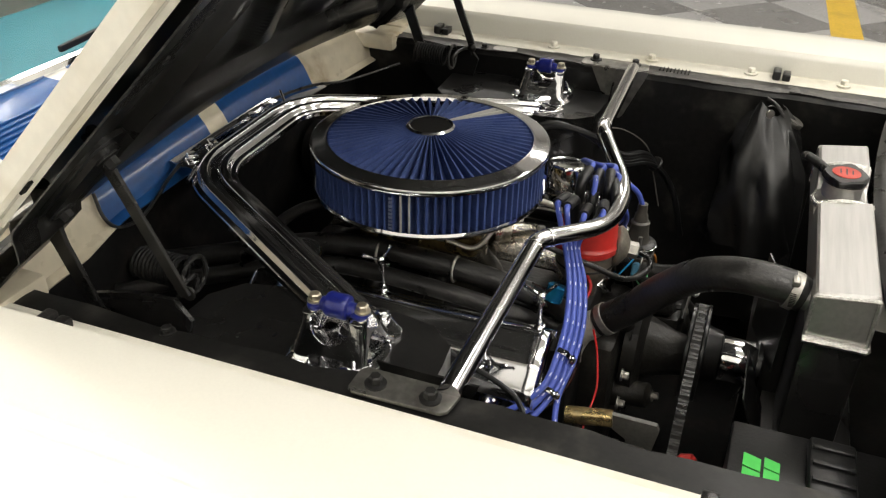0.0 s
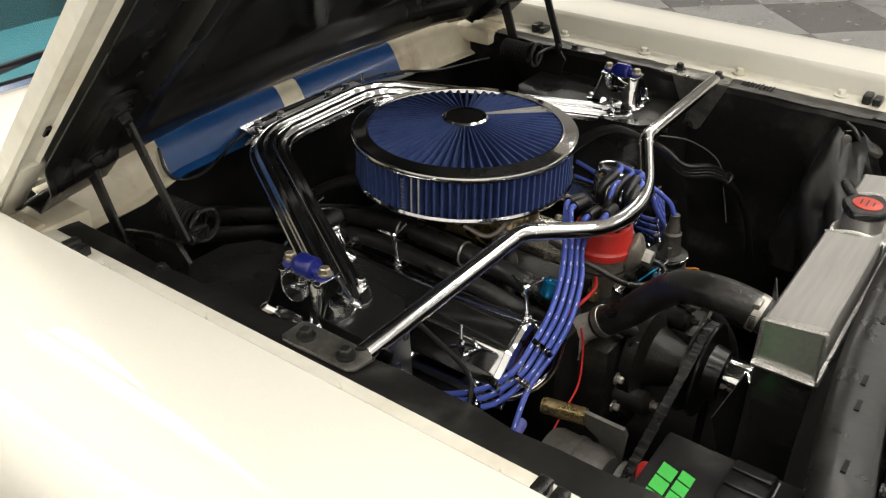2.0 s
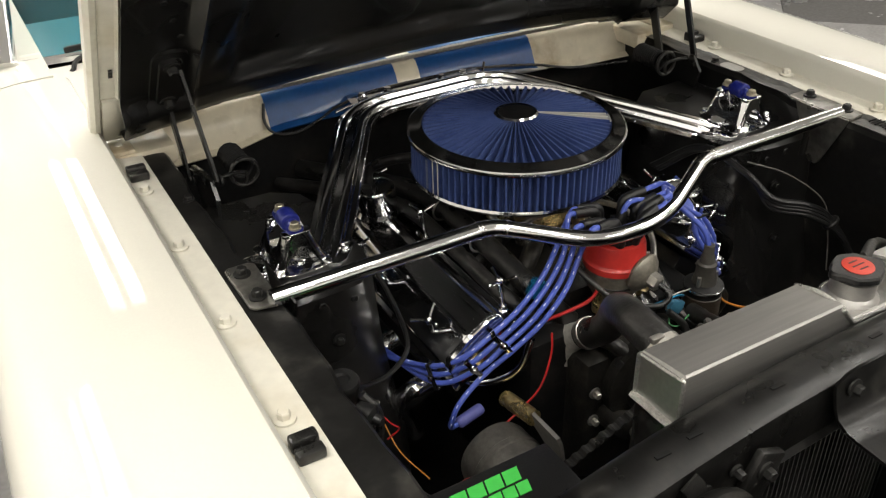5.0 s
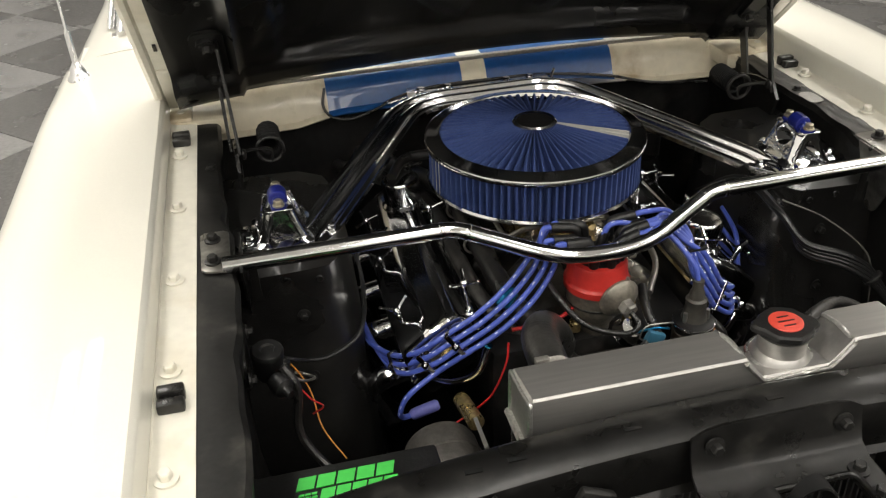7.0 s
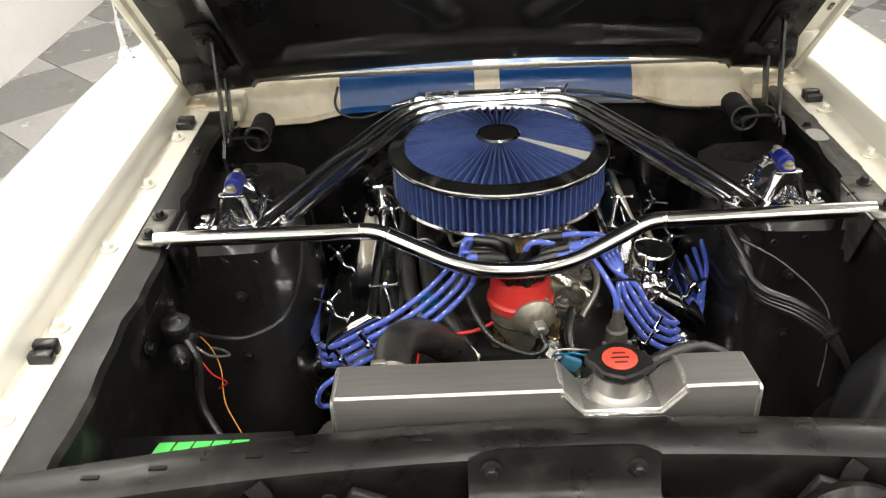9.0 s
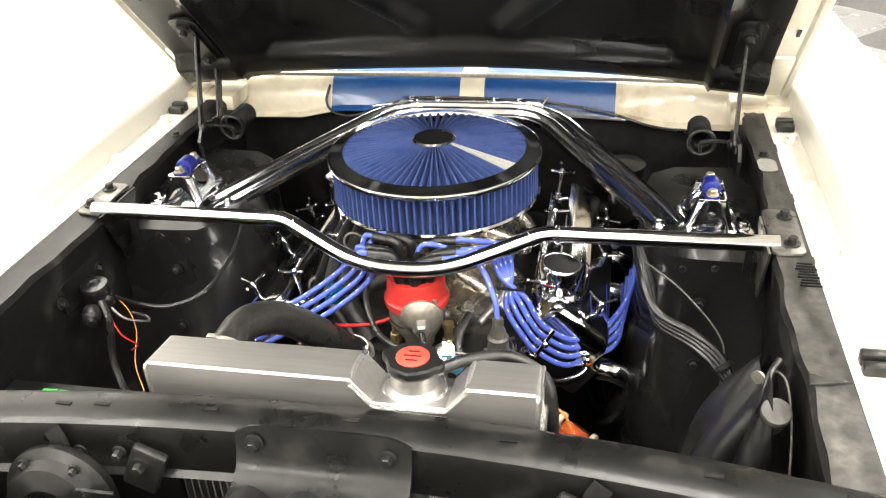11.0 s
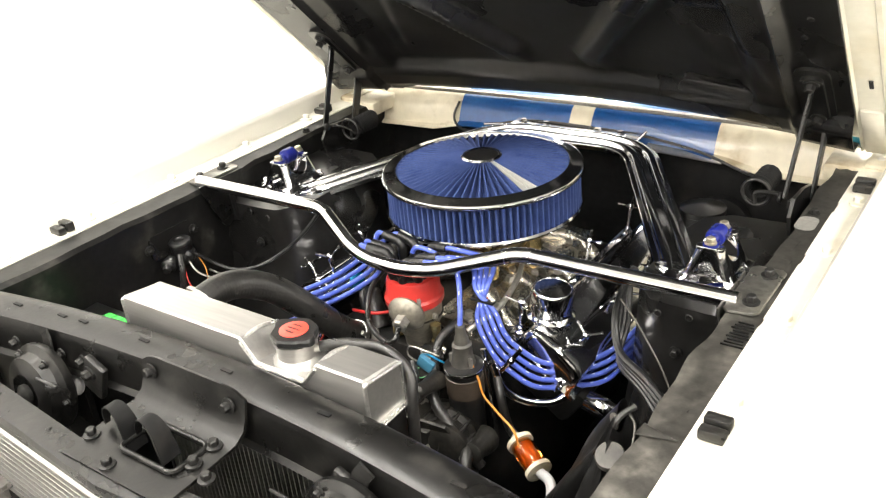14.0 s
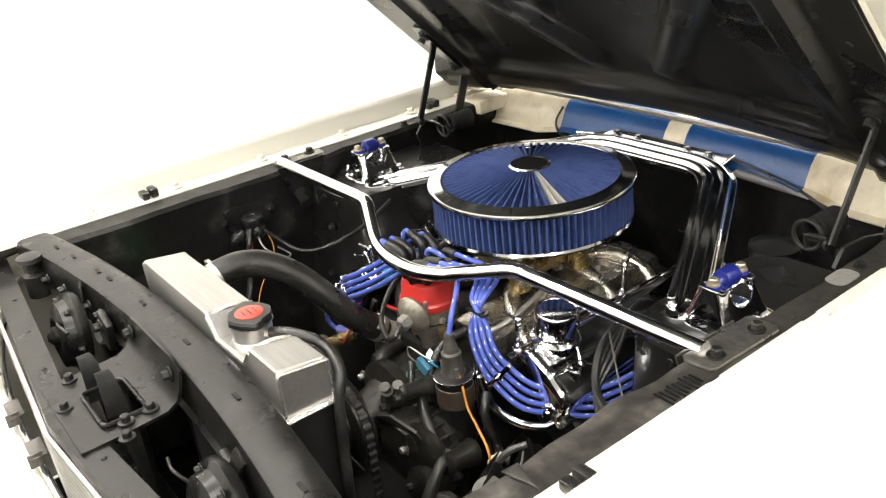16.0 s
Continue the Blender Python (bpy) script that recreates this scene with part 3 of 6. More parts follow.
for name, s in SIDES:
    hinge = part("hinge", plate([(0.0, -0.06), (0.05, -0.08), (0.1, -0.03), (0.115, 0.015), (0.06, 0.03), (0.0, 0.035), (-0.02, 0.01)], (s * 0.500, 0.12, 0.90), (0, 1, 0), (0, 0, 1), 0.006), BLACK, hood, "black folding hinge with coil spring")
    arms = (((s * 0.507, 0.186, 1.128), (s * 0.501, 0.180, 1.100), (s * 0.491, 0.110, 0.938), 0.0085), ((s * 0.510, 0.268, 1.052), (s * 0.511, 0.262, 1.000), (s * 0.509, 0.222, 0.895), 0.012))
    for p0, p1, p2, w in arms:
        bm = sweep(bent_path([p0, p1, p2], 0.02, 4), [(-w, -0.002), (-w + 0.001, -0.003), (w - 0.001, -0.003), (w, -0.002), (w, 0.002), (w - 0.001, 0.003), (-w + 0.001, 0.003), (-w, 0.002)], up=(1, 0, 0), scale=lambda t: 1.25 - 0.4 * t)
        part("arm", bm, BLACK, hinge)
        for q in (p0, p2):
            part("pivot", turned(Vector(q) + Vector((-s * 0.004, 0, 0)), (-s, 0, 0), [(0.009, 0), (0.009, 0.003), (0.006, 0.006), (0, 0.007)], 16), BOLT, hinge)
    part("link", sweep([(s * 0.497, 0.115, 0.925), (s * 0.503, 0.235, 0.905)], [(-0.006, -0.002), (0.006, -0.002), (0.006, 0.002), (-0.006, 0.002)], up=(1, 0, 0)), BLACK, hinge)
    # The shadow around the spring is put into its deeper black.
    part("spring", tube([(s * 0.440 + 0.0185 * math.cos(a), 0.150 + 0.00085 * a, 0.930 + 0.0185 * math.sin(a)) for a in [0.5 * i for i in range(150)]], 0.0026, 6, 1), DEEP, hinge, "black coil spring, darkened for shadow")
    part("hook", tube([(s * 0.440 + 0.0225 * math.cos(a), 0.135, 0.930 + 0.0225 * math.sin(a)) for a in [0.3 * i for i in range(22)]], 0.0034, 8, 2), BLACK, hinge, "round end loop of the spring")
    part("hook_bar", tube([(s * 0.440, 0.135, 0.908), (s * 0.440, 0.133, 0.930), (s * 0.470, 0.128, 0.936), (s * 0.492, 0.118, 0.936)], 0.0032, 8), BLACK, hinge)

# ---- radiator support, latch, grille ----
support = thing("radiator_support", 0, -0.67, 0.43, "satin black radiator support panel", "panel")


def bow(x):
    return -0.045 * (abs(x) / 0.5) ** 2


rows = []
for x in strip(-0.555, 0.555, 36):
    b = bow(x)
    rows.append([(x, -0.640 + b, 0.905), (x, -0.632 + b, 0.930), (x, -0.640 + b, 0.936), (x, -0.655 + b, 0.9365), (x, -0.683 + b, 0.936), (x, -0.690 + b, 0.932), (x, -0.693 + b, 0.92), (x, -0.694 + b, 0.875), (x, -0.70 + b, 0.868)])
part("top_rail", skin(rows, thickness=0.003), BLACKTOP, support, "dusty black top rail")
for s in (-1, 1):
    part("side_wall", box(s * 0.42, -0.69, 0.65, 0.29, 0.012, 0.44, 0.003), BLACK, support)
part("plug", turned((-0.276, -0.702, 0.840), (0.2, -1, 0.3), [(0.017, 0), (0.017, 0.006), (0.013, 0.010), (0, 0.011)], 12), PALE, support, "round pale grey plug")
part("lower_rail", box(0, -0.69, 0.455, 1.1, 0.05, 0.05, 0.01), BLACK, support)
for x in (-0.46, -0.395, -0.30, -0.255, -0.13, 0.03, 0.20, 0.40):
    part("slot", box(x, -0.662 + bow(x), 0.9372, 0.018, 0.005, 0.0015), DEEP, support)
    if abs(x) > 0.2:
        part("rail_bolt", hexbolt((x + 0.03, -0.694 + bow(x), 0.90), (0, -1, 0), 0.0055, 0.012, 1.5), BOLT, support)
for x in (-0.195, 0.262):
    bm = box(x, -0.705 + bow(x), 0.885, 0.04, 0.012, 0.06, 0.004, rot=Matrix.Rotation(radians(25), 4, "Y"))
    part("hose_clip", bm, BOLT, support)
    part("clip_bolt", hexbolt((x, -0.711 + bow(x), 0.895), (0, -1, 0), 0.007, 0.012, 1.6), BOLT, support)

latch = thing("hood_latch", 0.01, -0.76, 0.87, "black hood latch bracket with two hooks", "latch")
rows = [[(-0.085 + 0.19 * i / 12, y, z - (z > 0.94) * (0.012 if i in (0, 12) else 0.003 if i in (1, 11) else 0)) for y, z in ((-0.702, 0.955), (-0.704, 0.945), (-0.708, 0.918), (-0.714, 0.905), (-0.728, 0.897), (-0.746, 0.8955), (-0.798, 0.893), (-0.838, 0.8925))] for i in range(13)]
bm = skin(rows, thickness=0.004)
window = [f for f in bm.faces if -0.02 < f.calc_center_median().x < 0.072 and -0.797 < f.calc_center_median().y < -0.747]
bmesh.ops.delete(bm, geom=window, context="FACES")
part("bracket", bm, BLACKTOP, latch, "black pressed latch bracket")
for p, axis in (((-0.062, -0.707, 0.935), (0, -1, 0.1)), ((0.081, -0.707, 0.932), (0, -1, 0.1)), ((-0.075, -0.80, 0.893), (0, 0, 1)), ((0.083, -0.742, 0.896), (0, 0, 1)), ((0.118, -0.785, 0.894), (0, 0, 1)), ((0.085, -0.775, 0.895), (0, 0, 1)), ((-0.01, -0.825, 0.892), (0, 0, 1))):
    part("latch_bolt", hexbolt(p, axis, 0.0064, 0.011, 1.65), BOLT, latch)
ring = [(0.028 + p, -0.772 + q, 0.8965) for p, q in rounded(0.098, 0.056, 0.010, 4)]
part("rim", sweep(ring + ring[:1], ring_section(0.0035, 8), caps=False), BLACKTOP, latch)
for x, y, h, lean in ((-0.038, -0.778, 0.042, 0.030), (0.016, -0.772, 0.038, 0.026)):
    pts = [(x + 0.020, y, 0.880), (x + 0.012, y, 0.893 + h * 0.55), (x + 0.002, y, 0.893 + h * 0.93), (x - 0.010, y, 0.893 + h), (x - 0.022, y, 0.893 + h * 0.84), (x - 0.030, y, 0.893 + h * 0.50), (x - 0.033, y, 0.893 + h * 0.15)]
    bm = sweep(smooth_path(pts, 5), [(-0.0018, -0.014), (0.0018, -0.014), (0.0018, 0.014), (-0.0018, 0.014)], up=(0, 1, 0), scale=lambda t: 1.0 - 0.72 * t)
    part("hook", bm, DEEP, latch, "curved black latch hook")

grille = thing("grille", 0, -0.87, 0.60, "chrome and black horizontal bar grille", "grille")
rows = []
for x in strip(-0.62, 0.62, 24):
    b = 0.085 * abs(x)
    rows.append([(x, -0.815 + b, 0.880), (x, -0.815 + b, 0.889), (x, -0.842 + b, 0.889), (x, -0.851 + b, 0.886), (x, -0.853 + b, 0.876)])
part("upper_bar", skin(rows, thickness=0.003), BLACKTOP, grille, "satin black upper grille bar")
for k in range(12):
    z = 0.871 - 0.0112 * k
    path = [(x, -0.856 + 0.07 * abs(x), z) for x in strip(-0.60, 0.60, 24)]
    part("grille_bar", sweep(path, [(-0.0024, -0.0010), (0.0024, -0.0010), (0.0024, 0.0010), (-0.0024, 0.0010)], up=(0, 0, 1)), ALU, grille)
part("grille_back", skin([[(x, -0.838 + 0.07 * abs(x), 0.87), (x, -0.838 + 0.07 * abs(x), 0.62)] for x in strip(-0.60, 0.60, 24)], thickness=0.003), BLACK, grille)
for x in strip(-0.55, 0.40, 7):
    part("rivet", turned((x, -0.830 + 0.085 * abs(x), 0.889), (0, 0, 1), [(0.004, 0), (0.003, 0.002), (0, 0.003)], 10), BOLT, grille)
for x in (-0.10, -0.23, -0.38):
    bm = box(x, -0.866, 0.800, 0.034, 0.022, 0.003, 0.001, rot=Matrix.Rotation(radians(20), 4, "Y"))
    box(x + 0.014, -0.872, 0.791, 0.003, 0.02, 0.022, 0.001, bm=bm)
    part("trim_clip", bm, ALTCASE, grille, "dull brass trim clip")
front = thing("front_panel", 0, -0.98, 0.35, "cream white front panel below the grille with chrome bumper", "car panel")
part("stone_shield", skin([[(x, y + 0.05 * (abs(x) / 0.7) ** 2, z) for y, z in ((-0.955, 0.66), (-0.965, 0.655), (-1.00, 0.645), (-1.04, 0.63), (-1.06, 0.59), (-1.05, 0.34))] for x in strip(-0.80, 0.80, 20)], thickness=0.004), WHITE, front)
part("nose_panel", skin([[(x, y + 0.10 * (abs(x) / 0.7) ** 3, z) for y, z in ((-0.872, 0.750), (-0.873, 0.767), (-0.880, 0.773), (-0.894, 0.773), (-0.93, 0.763), (-0.97, 0.742), (-0.99, 0.710), (-0.985, 0.66))] for x in strip(-0.80, 0.80, 24)], thickness=0.004), WHITE, front, "cream painted panel before the grille")
part("moulding", sweep([(x, -0.868 + 0.10 * (abs(x) / 0.7) ** 3, 0.775) for x in strip(-0.78, 0.78, 24)], ring_section(0.0055, 10)), CHROME, front, "chrome grille moulding")
part("bumper", sweep([(x, -1.10 + 0.09 * (abs(x) / 0.8) ** 3, 0.50) for x in strip(-0.84, 0.84, 24)], rounded(0.05, 0.11, 0.02), up=(0, 0, 1)), CHROME, front, "chrome front bumper")
for s in (-1, 1):
    part("nose_side", skin([[(s * x, y, z) for y, z in ((-0.70, 0.915), (-0.80, 0.905), (-0.90, 0.885), (-0.96, 0.86), (-0.965, 0.60))] for x in strip(0.575, 0.64, 3)], thickness=0.004), BLACKTOP, front)
    part("hood_pin_stop", turned((s * 0.47, -0.745, 0.86), (0, 0, 1), [(0.02, 0), (0.02, 0.04), (0.012, 0.045), (0.012, 0.06), (0.024, 0.066), (0.022, 0.074), (0, 0.078)], 20), BOLT, front)

for name, s in SIDES:
    horn = thing("horn", s * 0.29, -0.755, 0.80, "round satin black car horn on a bracket", "horn", "horns")
    hx, hz = s * 0.285, 0.855
    part("drum", turned((hx, -0.725, hz), (0, -1, 0.15), [(0.03, 0), (0.062, 0.006), (0.066, 0.012), (0.066, 0.02), (0.056, 0.026), (0.052, 0.04), (0.03, 0.046), (0.02, 0.04), (0, 0.04)], 32), BLACKTOP, horn)
    for k in range(6):
        a = k * math.pi / 3
        part("screw", hexbolt((hx + 0.06 * math.cos(a), -0.745, hz + 0.06 * math.sin(a)), (0, -1, 0), 0.004, 0.008), BOLT, horn)
    strap = smooth_path([(hx, -0.722, hz + 0.040), (hx + s * 0.004, -0.716, hz + 0.062), (hx + s * 0.012, -0.712, hz + 0.074)], 4)
    part("bracket", sweep(strap, [(-0.011, -0.0016), (0.011, -0.0016), (0.011, 0.0016), (-0.011, 0.0016)], up=(0, 1, 0)), BOLT, horn, "folded black mounting strap")
    part("cone", turned((hx, -0.768, hz + 0.006), (0, -1, 0.15), [(0.016, 0), (0.016, 0.006), (0.010, 0.010), (0.006, 0.014), (0, 0.014)], 20), BOLT, horn)
    part("lead", tube([(hx - s * 0.03, -0.755, hz + 0.03), (hx - s * 0.05, -0.77, hz + 0.05), (hx - s * 0.085, -0.765, hz + 0.045)], 0.0022, 8), PLASTIC, horn)

# ---- radiator ----
rad = thing("radiator", 0, -0.59, 0.43, "welded aluminium radiator with black cap", "radiator")
T, Y0, Y1, B = 0.957, -0.624, -0.556, 0.888


def tank_top(x):
    """Height of the tank's top, with its sunk place for the filler neck."""
    if x < 0.018 or x > 0.148:
        return T
    return T - 0.030 * min(1, (x - 0.018) / 0.024, (0.148 - x) / 0.024)


xs_t = [-0.225, -0.222, 0.015, 0.018, 0.03, 0.042, 0.083, 0.124, 0.136, 0.148, 0.151, 0.222, 0.225]
rows = []
for x in xs_t:
    e = 0.003 if abs(x) > 0.224 else 0.0
    t = tank_top(x) - e
    rows.append([(x, Y0 + e, B), (x, Y0 + e, t + 0.001), (x, Y0 + 0.0025 + e, t + 0.0035), (x, Y1 - 0.003 - e, t - 0.0055), (x, Y1 - e, t - 0.009), (x, Y1 - e, B), (x, Y0 + e, B)])
bm = skin(rows)
for row in (rows[0], rows[-1]):
    bm.faces.new([bm.verts.new(p) for p in row[:-1]])
part("tank", bm, ALU, rad, "brushed aluminium top tank", sharp=8)
for x in (-0.225, 0.225):
    part("weld", sweep(bent_path([(x, Y0, B), (x, Y0, T - 0.002), (x, Y1, T - 0.01), (x, Y1, B)], 0.004), ring_section(0.0028, 6)), WELD, rad)
for x in (0.018, 0.148):
    part("weld", tube([(x, Y0 - 0.001, T - 0.002), (x, (Y0 + Y1) / 2, T + 0.0005), (x, Y1, T - 0.009)], 0.003, 6, 8), WELD, rad)
part("weld", sweep(bent_path([(0.018, Y0, T - 0.003), (0.042, Y0, T - 0.031), (0.124, Y0, T - 0.031), (0.148, Y0, T - 0.003)], 0.005), ring_section(0.003, 6)), WELD, rad)
part("weld", sweep([(-0.227, Y0 - 0.002, B), (0.227, Y0 - 0.002, B)], ring_section(0.004, 6)), WELD, rad)
for x in (-0.227, 0.227):
    part("weld", sweep([(x, Y0 - 0.002, B), (x, Y1 + 0.002, B)], ring_section(0.005, 6)), WELD, rad)
part("weld", tube([(0.083 + 0.034 * math.cos(a), -0.588 + 0.034 * math.sin(a), T - 0.0325) for a in [0.3 * i for i in range(22)]], 0.0042, 8, 2), WELD, rad, "bright weld bead around the neck")
part("neck", turned((0.083, -0.588, T - 0.032), (0, 0, 1), [(0.034, 0), (0.033, 0.005), (0.027, 0.012), (0.027, 0.032), (0.03, 0.034)], 32), ALU, rad, "aluminium filler neck")
bm = bmesh.new()
lobes = lambda a: 0.0295 + 0.0085 * max(0, math.cos(2 * a + 0.5)) ** 6 + 0.0016 * max(0, math.cos(8 * a)) ** 2
for z0, z1, k0, k1 in ((0.003, 0.009, 1, 1.0), (0.009, 0.012, 1.0, 0.94)):
    ringa = [bm.verts.new((0.083 + lobes(a) * k0 * math.cos(a), -0.588 + lobes(a) * k0 * math.sin(a), 0.959 + z0)) for a in [math.pi * i / 30 for i in range(60)]]
    ringb = [bm.verts.new((0.083 + lobes(a) * k1 * math.cos(a), -0.588 + lobes(a) * k1 * math.sin(a), 0.959 + z1)) for a in [math.pi * i / 30 for i in range(60)]]
    for i in range(60):
        bm.faces.new((ringa[i], ringa[(i + 1) % 60], ringb[(i + 1) % 60], ringb[i]))
    if z0 < 0.005:
        bm.faces.new(ringa)
    else:
        bm.faces.new(ringb)
cap = part("cap", bm, PLASTIC, rad, "black radiator cap with red disc")
part("disc", turned((0.083, -0.588, 0.971), (0, 0, 1), [(0.019, 0), (0.019, 0.001), (0.018, 0.0016)], 28), CAPRED, cap, "red warning disc")
for k in range(3):
    part("printed_bar", box(0.083, -0.596 + 0.008 * k, 0.9727, 0.02 - 0.006 * (k != 1), 0.002, 0.0006), PLASTIC, cap)
part("core_side", box(-0.222, -0.59, 0.66, 0.006, 0.066, 0.44, 0.002), BLACK, rad)
part("core_side", box(0.222, -0.59, 0.66, 0.006, 0.066, 0.44, 0.002), BLACK, rad)
part("core_back", box(0, -0.60, 0.66, 0.436, 0.02, 0.43), CORE, rad)
bm = bmesh.new()
for i in range(46):
    x = -0.215 + 0.43 * i / 45
    box(x, -0.614, 0.66, 0.0022, 0.014, 0.43, bm=bm)
tagged(part("fin_block", bm, ALU, rad, "fine vertical aluminium cooling fins"), kind="stuff")
part("lower_tank", box(0, -0.59, 0.44, 0.45, 0.066, 0.05, 0.004), ALU, rad)

# ---- air cleaner ----
AX, AY, AZ = -0.011, 0.003, 0.958
air = thing("air_cleaner", AX, AY, 0.88, "round blue pleated air cleaner with chrome rim", "air filter")
part("lid_ring", turned((AX, AY, AZ), (0, 0, 1), [(0.155, -0.016), (0.178, -0.010), (0.183, -0.007), (0.1835, -0.003), (0.182, 0.001), (0.178, 0.003), (0.164, 0.0035), (0.160, 0.006), (0.157, 0.006), (0.155, 0.000)], 96, closed=True), CHROME, air, "polished chrome lid ring")
bm = bmesh.new()
N = 66
inner, outer = [], []
for i in range(4 * N):
    a = 2 * math.pi * i / (4 * N) - (0.004 if i % 4 == 1 else 0)
    deep = i % 4 > 1
    outer.append(bm.verts.new((AX + 0.1545 * math.cos(a), AY + 0.1545 * math.sin(a), AZ + 0.005 - 0.016 * deep)))
    inner.append(bm.verts.new((AX + 0.034 * math.cos(a), AY + 0.034 * math.sin(a), AZ + 0.019 - 0.010 * deep)))
for i in range(4 * N):
    j = (i + 1) % (4 * N)
    f = bm.faces.new((outer[i], outer[j], inner[j], inner[i]))
    f.material_index = 1 if 4 * N - 21 <= i <= 4 * N - 15 else 0
part("top_pleats", bm, [PLEAT, PLEATGREY], air, "blue pleated cotton top with grey seam", sharp=5)
nut = part("centre_cup", turned((AX, AY, AZ + 0.012), (0, 0, 1), [(0.037, -0.01), (0.037, 0.008), (0.034, 0.011), (0.031, 0.010)], 48, closed=True), CHROME, air, "chrome centre ring")
part("cup", turned((AX, AY, AZ + 0.012), (0, 0, 1), [(0.031, 0.009), (0.028, -0.004), (0.012, -0.005), (0, -0.005)], 40), PLASTIC, nut, "black sunk cup")
part("wing_nut", turned((AX, AY, AZ + 0.007), (0, 0, 1), [(0.011, 0), (0.011, 0.006), (0.007, 0.008), (0.006, 0.013), (0, 0.014)], 6), CHROME, nut)
bm = bmesh.new()
N = 92
lo, hi = [], []
for i in range(4 * N):
    a = 2 * math.pi * i / (4 * N)
    r = 0.1765 if i % 4 in (0, 1) else 0.160
    for z, ring in ((AZ - 0.070, lo), (AZ - 0.009, hi)):
        ring.append(bm.verts.new((AX + r * math.cos(a), AY + r * math.sin(a), z)))
seam = {int(4 * N * (188.0 / 360)) // 4 * 4 + k for k in (0, 4)}
for i in range(4 * N):
    j = (i + 1) % (4 * N)
    f = bm.faces.new((lo[i], lo[j], hi[j], hi[i]))
    f.material_index = 1 if i in seam else 0
part("side_pleats", bm, [PLEAT, PLEATGREY], air, "blue pleated filter wall with two pale seams", sharp=5)
part("base_pan", turned((AX, AY, AZ - 0.080), (0, 0, 1), [(0.06, 0.0), (0.10, -0.006), (0.165, 0.0), (0.179, 0.004), (0.181, 0.008), (0.179, 0.012), (0.168, 0.011)], 96), CHROME, air, "chrome base pan")
for k in range(9):
    a = radians(183.5 + 0.0 * k)
    z = AZ - 0.064 + 0.0058 * k
    part("printed_bar", box(AX + 0.1775 * math.cos(a), AY + 0.1775 * math.sin(a), z, 0.0012, 0.006, 0.0038), BAR, air)

# ---- strut bar ----
bar = thing("strut_bar", 0, -0.22, 0.91, "chrome tubular bar bent around the distributor", "strut bar")
BENDS = [(-0.528, -0.222, 0.9315), (-0.204, -0.222, 0.9325), (-0.066, -0.293, 0.900), (0.055, -0.293, 0.898), (0.195, -0.222, 0.930), (0.524, -0.213, 0.9285)]
low = bent_path(BENDS[1:5], 0.062, 10)
path = bent_path([BENDS[0], low[0], low[1]], 0.020, 6)[:-1] + low[1:-1] + bent_path([low[-2], low[-1], BENDS[5]], 0.020, 6)[1:]
part("tube", sweep(path, ring_section(0.0122, 24)), CHROME, bar)
for c, d in ((BENDS[1], Vector(BENDS[0]) - Vector(BENDS[1])), (BENDS[1], Vector(BENDS[2]) - Vector(BENDS[1])), (BENDS[4], Vector(BENDS[5]) - Vector(BENDS[4])), (BENDS[4], Vector(BENDS[3]) - Vector(BENDS[4]))):
    d = d.normalized()
    part("crimp", turned(Vector(c) + d * 0.016, d, [(0.0118, 0), (0.0129, 0.0015), (0.0126, 0.004), (0.0130, 0.0065), (0.0118, 0.008)], 24), CHROME_CAST, bar, "wrinkled chrome at the bend")
for s in (-1, 1):
    bm = plate([(0.0, 0.006), (0.004, -0.006), (0.040, -0.088), (0.046, -0.094), (0.060, -0.094), (0.066, -0.088), (0.108, -0.004), (0.112, 0.006)], (s * 0.506, -0.246, 0.924), (0, 1, 0), (0, 0, 1), 0.003)
    part("gusset", bm, ENDPLATE if s > 0 else BLACKTOP, bar, "triangular sheet metal gusset below the bar end")
    back = 0.0 if s > 0 else -0.014
    tip = 0.0 if s > 0 else 0.010
    out = [(0.512 + tip * 0.6, -0.238 + tip), (0.519 + tip * 0.6, -0.244 + tip), (0.551, -0.240 + tip), (0.557, -0.233 + tip), (0.559, -0.116 + back), (0.553, -0.110 + back), (0.519 + tip * 0.6, -0.110 + back), (0.512 + tip * 0.6, -0.116 + back)]
    bm = plate([(s * a, b) for a, b in out], (0, 0, 0.9265), (1, 0, 0), (0, 1, 0), 0.004, bevel=0.0015)
    part("end_plate", bm, ENDPLATE, bar, "worn bare metal end plate")
    for y in (-0.214 if s > 0 else -0.208, -0.135 + back):
        part("bolt", hexbolt((s * 0.541, y, 0.930), (0, 0, 1), 0.0072, 0.012, 1.6), BOLT, bar)

# ---- export brace ----
brace = thing("export_brace", 0, 0.2, 0.87, "ribbed chrome brace from cowl to both towers", "brace")
prof = [(-0.034, -0.009), (-0.034, -0.001), (-0.0325, 0.001), (-0.029, 0.0012)]
for c in (-0.0150, 0.0150):
    prof += [(c - 0.0100, 0.0018), (c - 0.0082, 0.0045), (c - 0.0070, 0.0085), (c - 0.0052, 0.0105), (c - 0.0020, 0.0112), (c + 0.0020, 0.0112), (c + 0.0052, 0.0105), (c + 0.0070, 0.0085), (c + 0.0082, 0.0045), (c + 0.0100, 0.0018)]
prof += [(0.029, 0.0012), (0.0325, 0.001), (0.034, -0.001), (0.034, -0.009)]
path = bent_path([(-0.418, -0.100, 0.862), (-0.385, -0.055, 0.874), (-0.160, 0.318, 0.906), (0.150, 0.325, 0.906), (0.374, -0.045, 0.874), (0.402, -0.092, 0.862)], 0.075, 10)
part("channel", sweep(path, prof, up=(0, 0, 1)), CHROME, brace, "ribbed chrome channel", sharp=30)
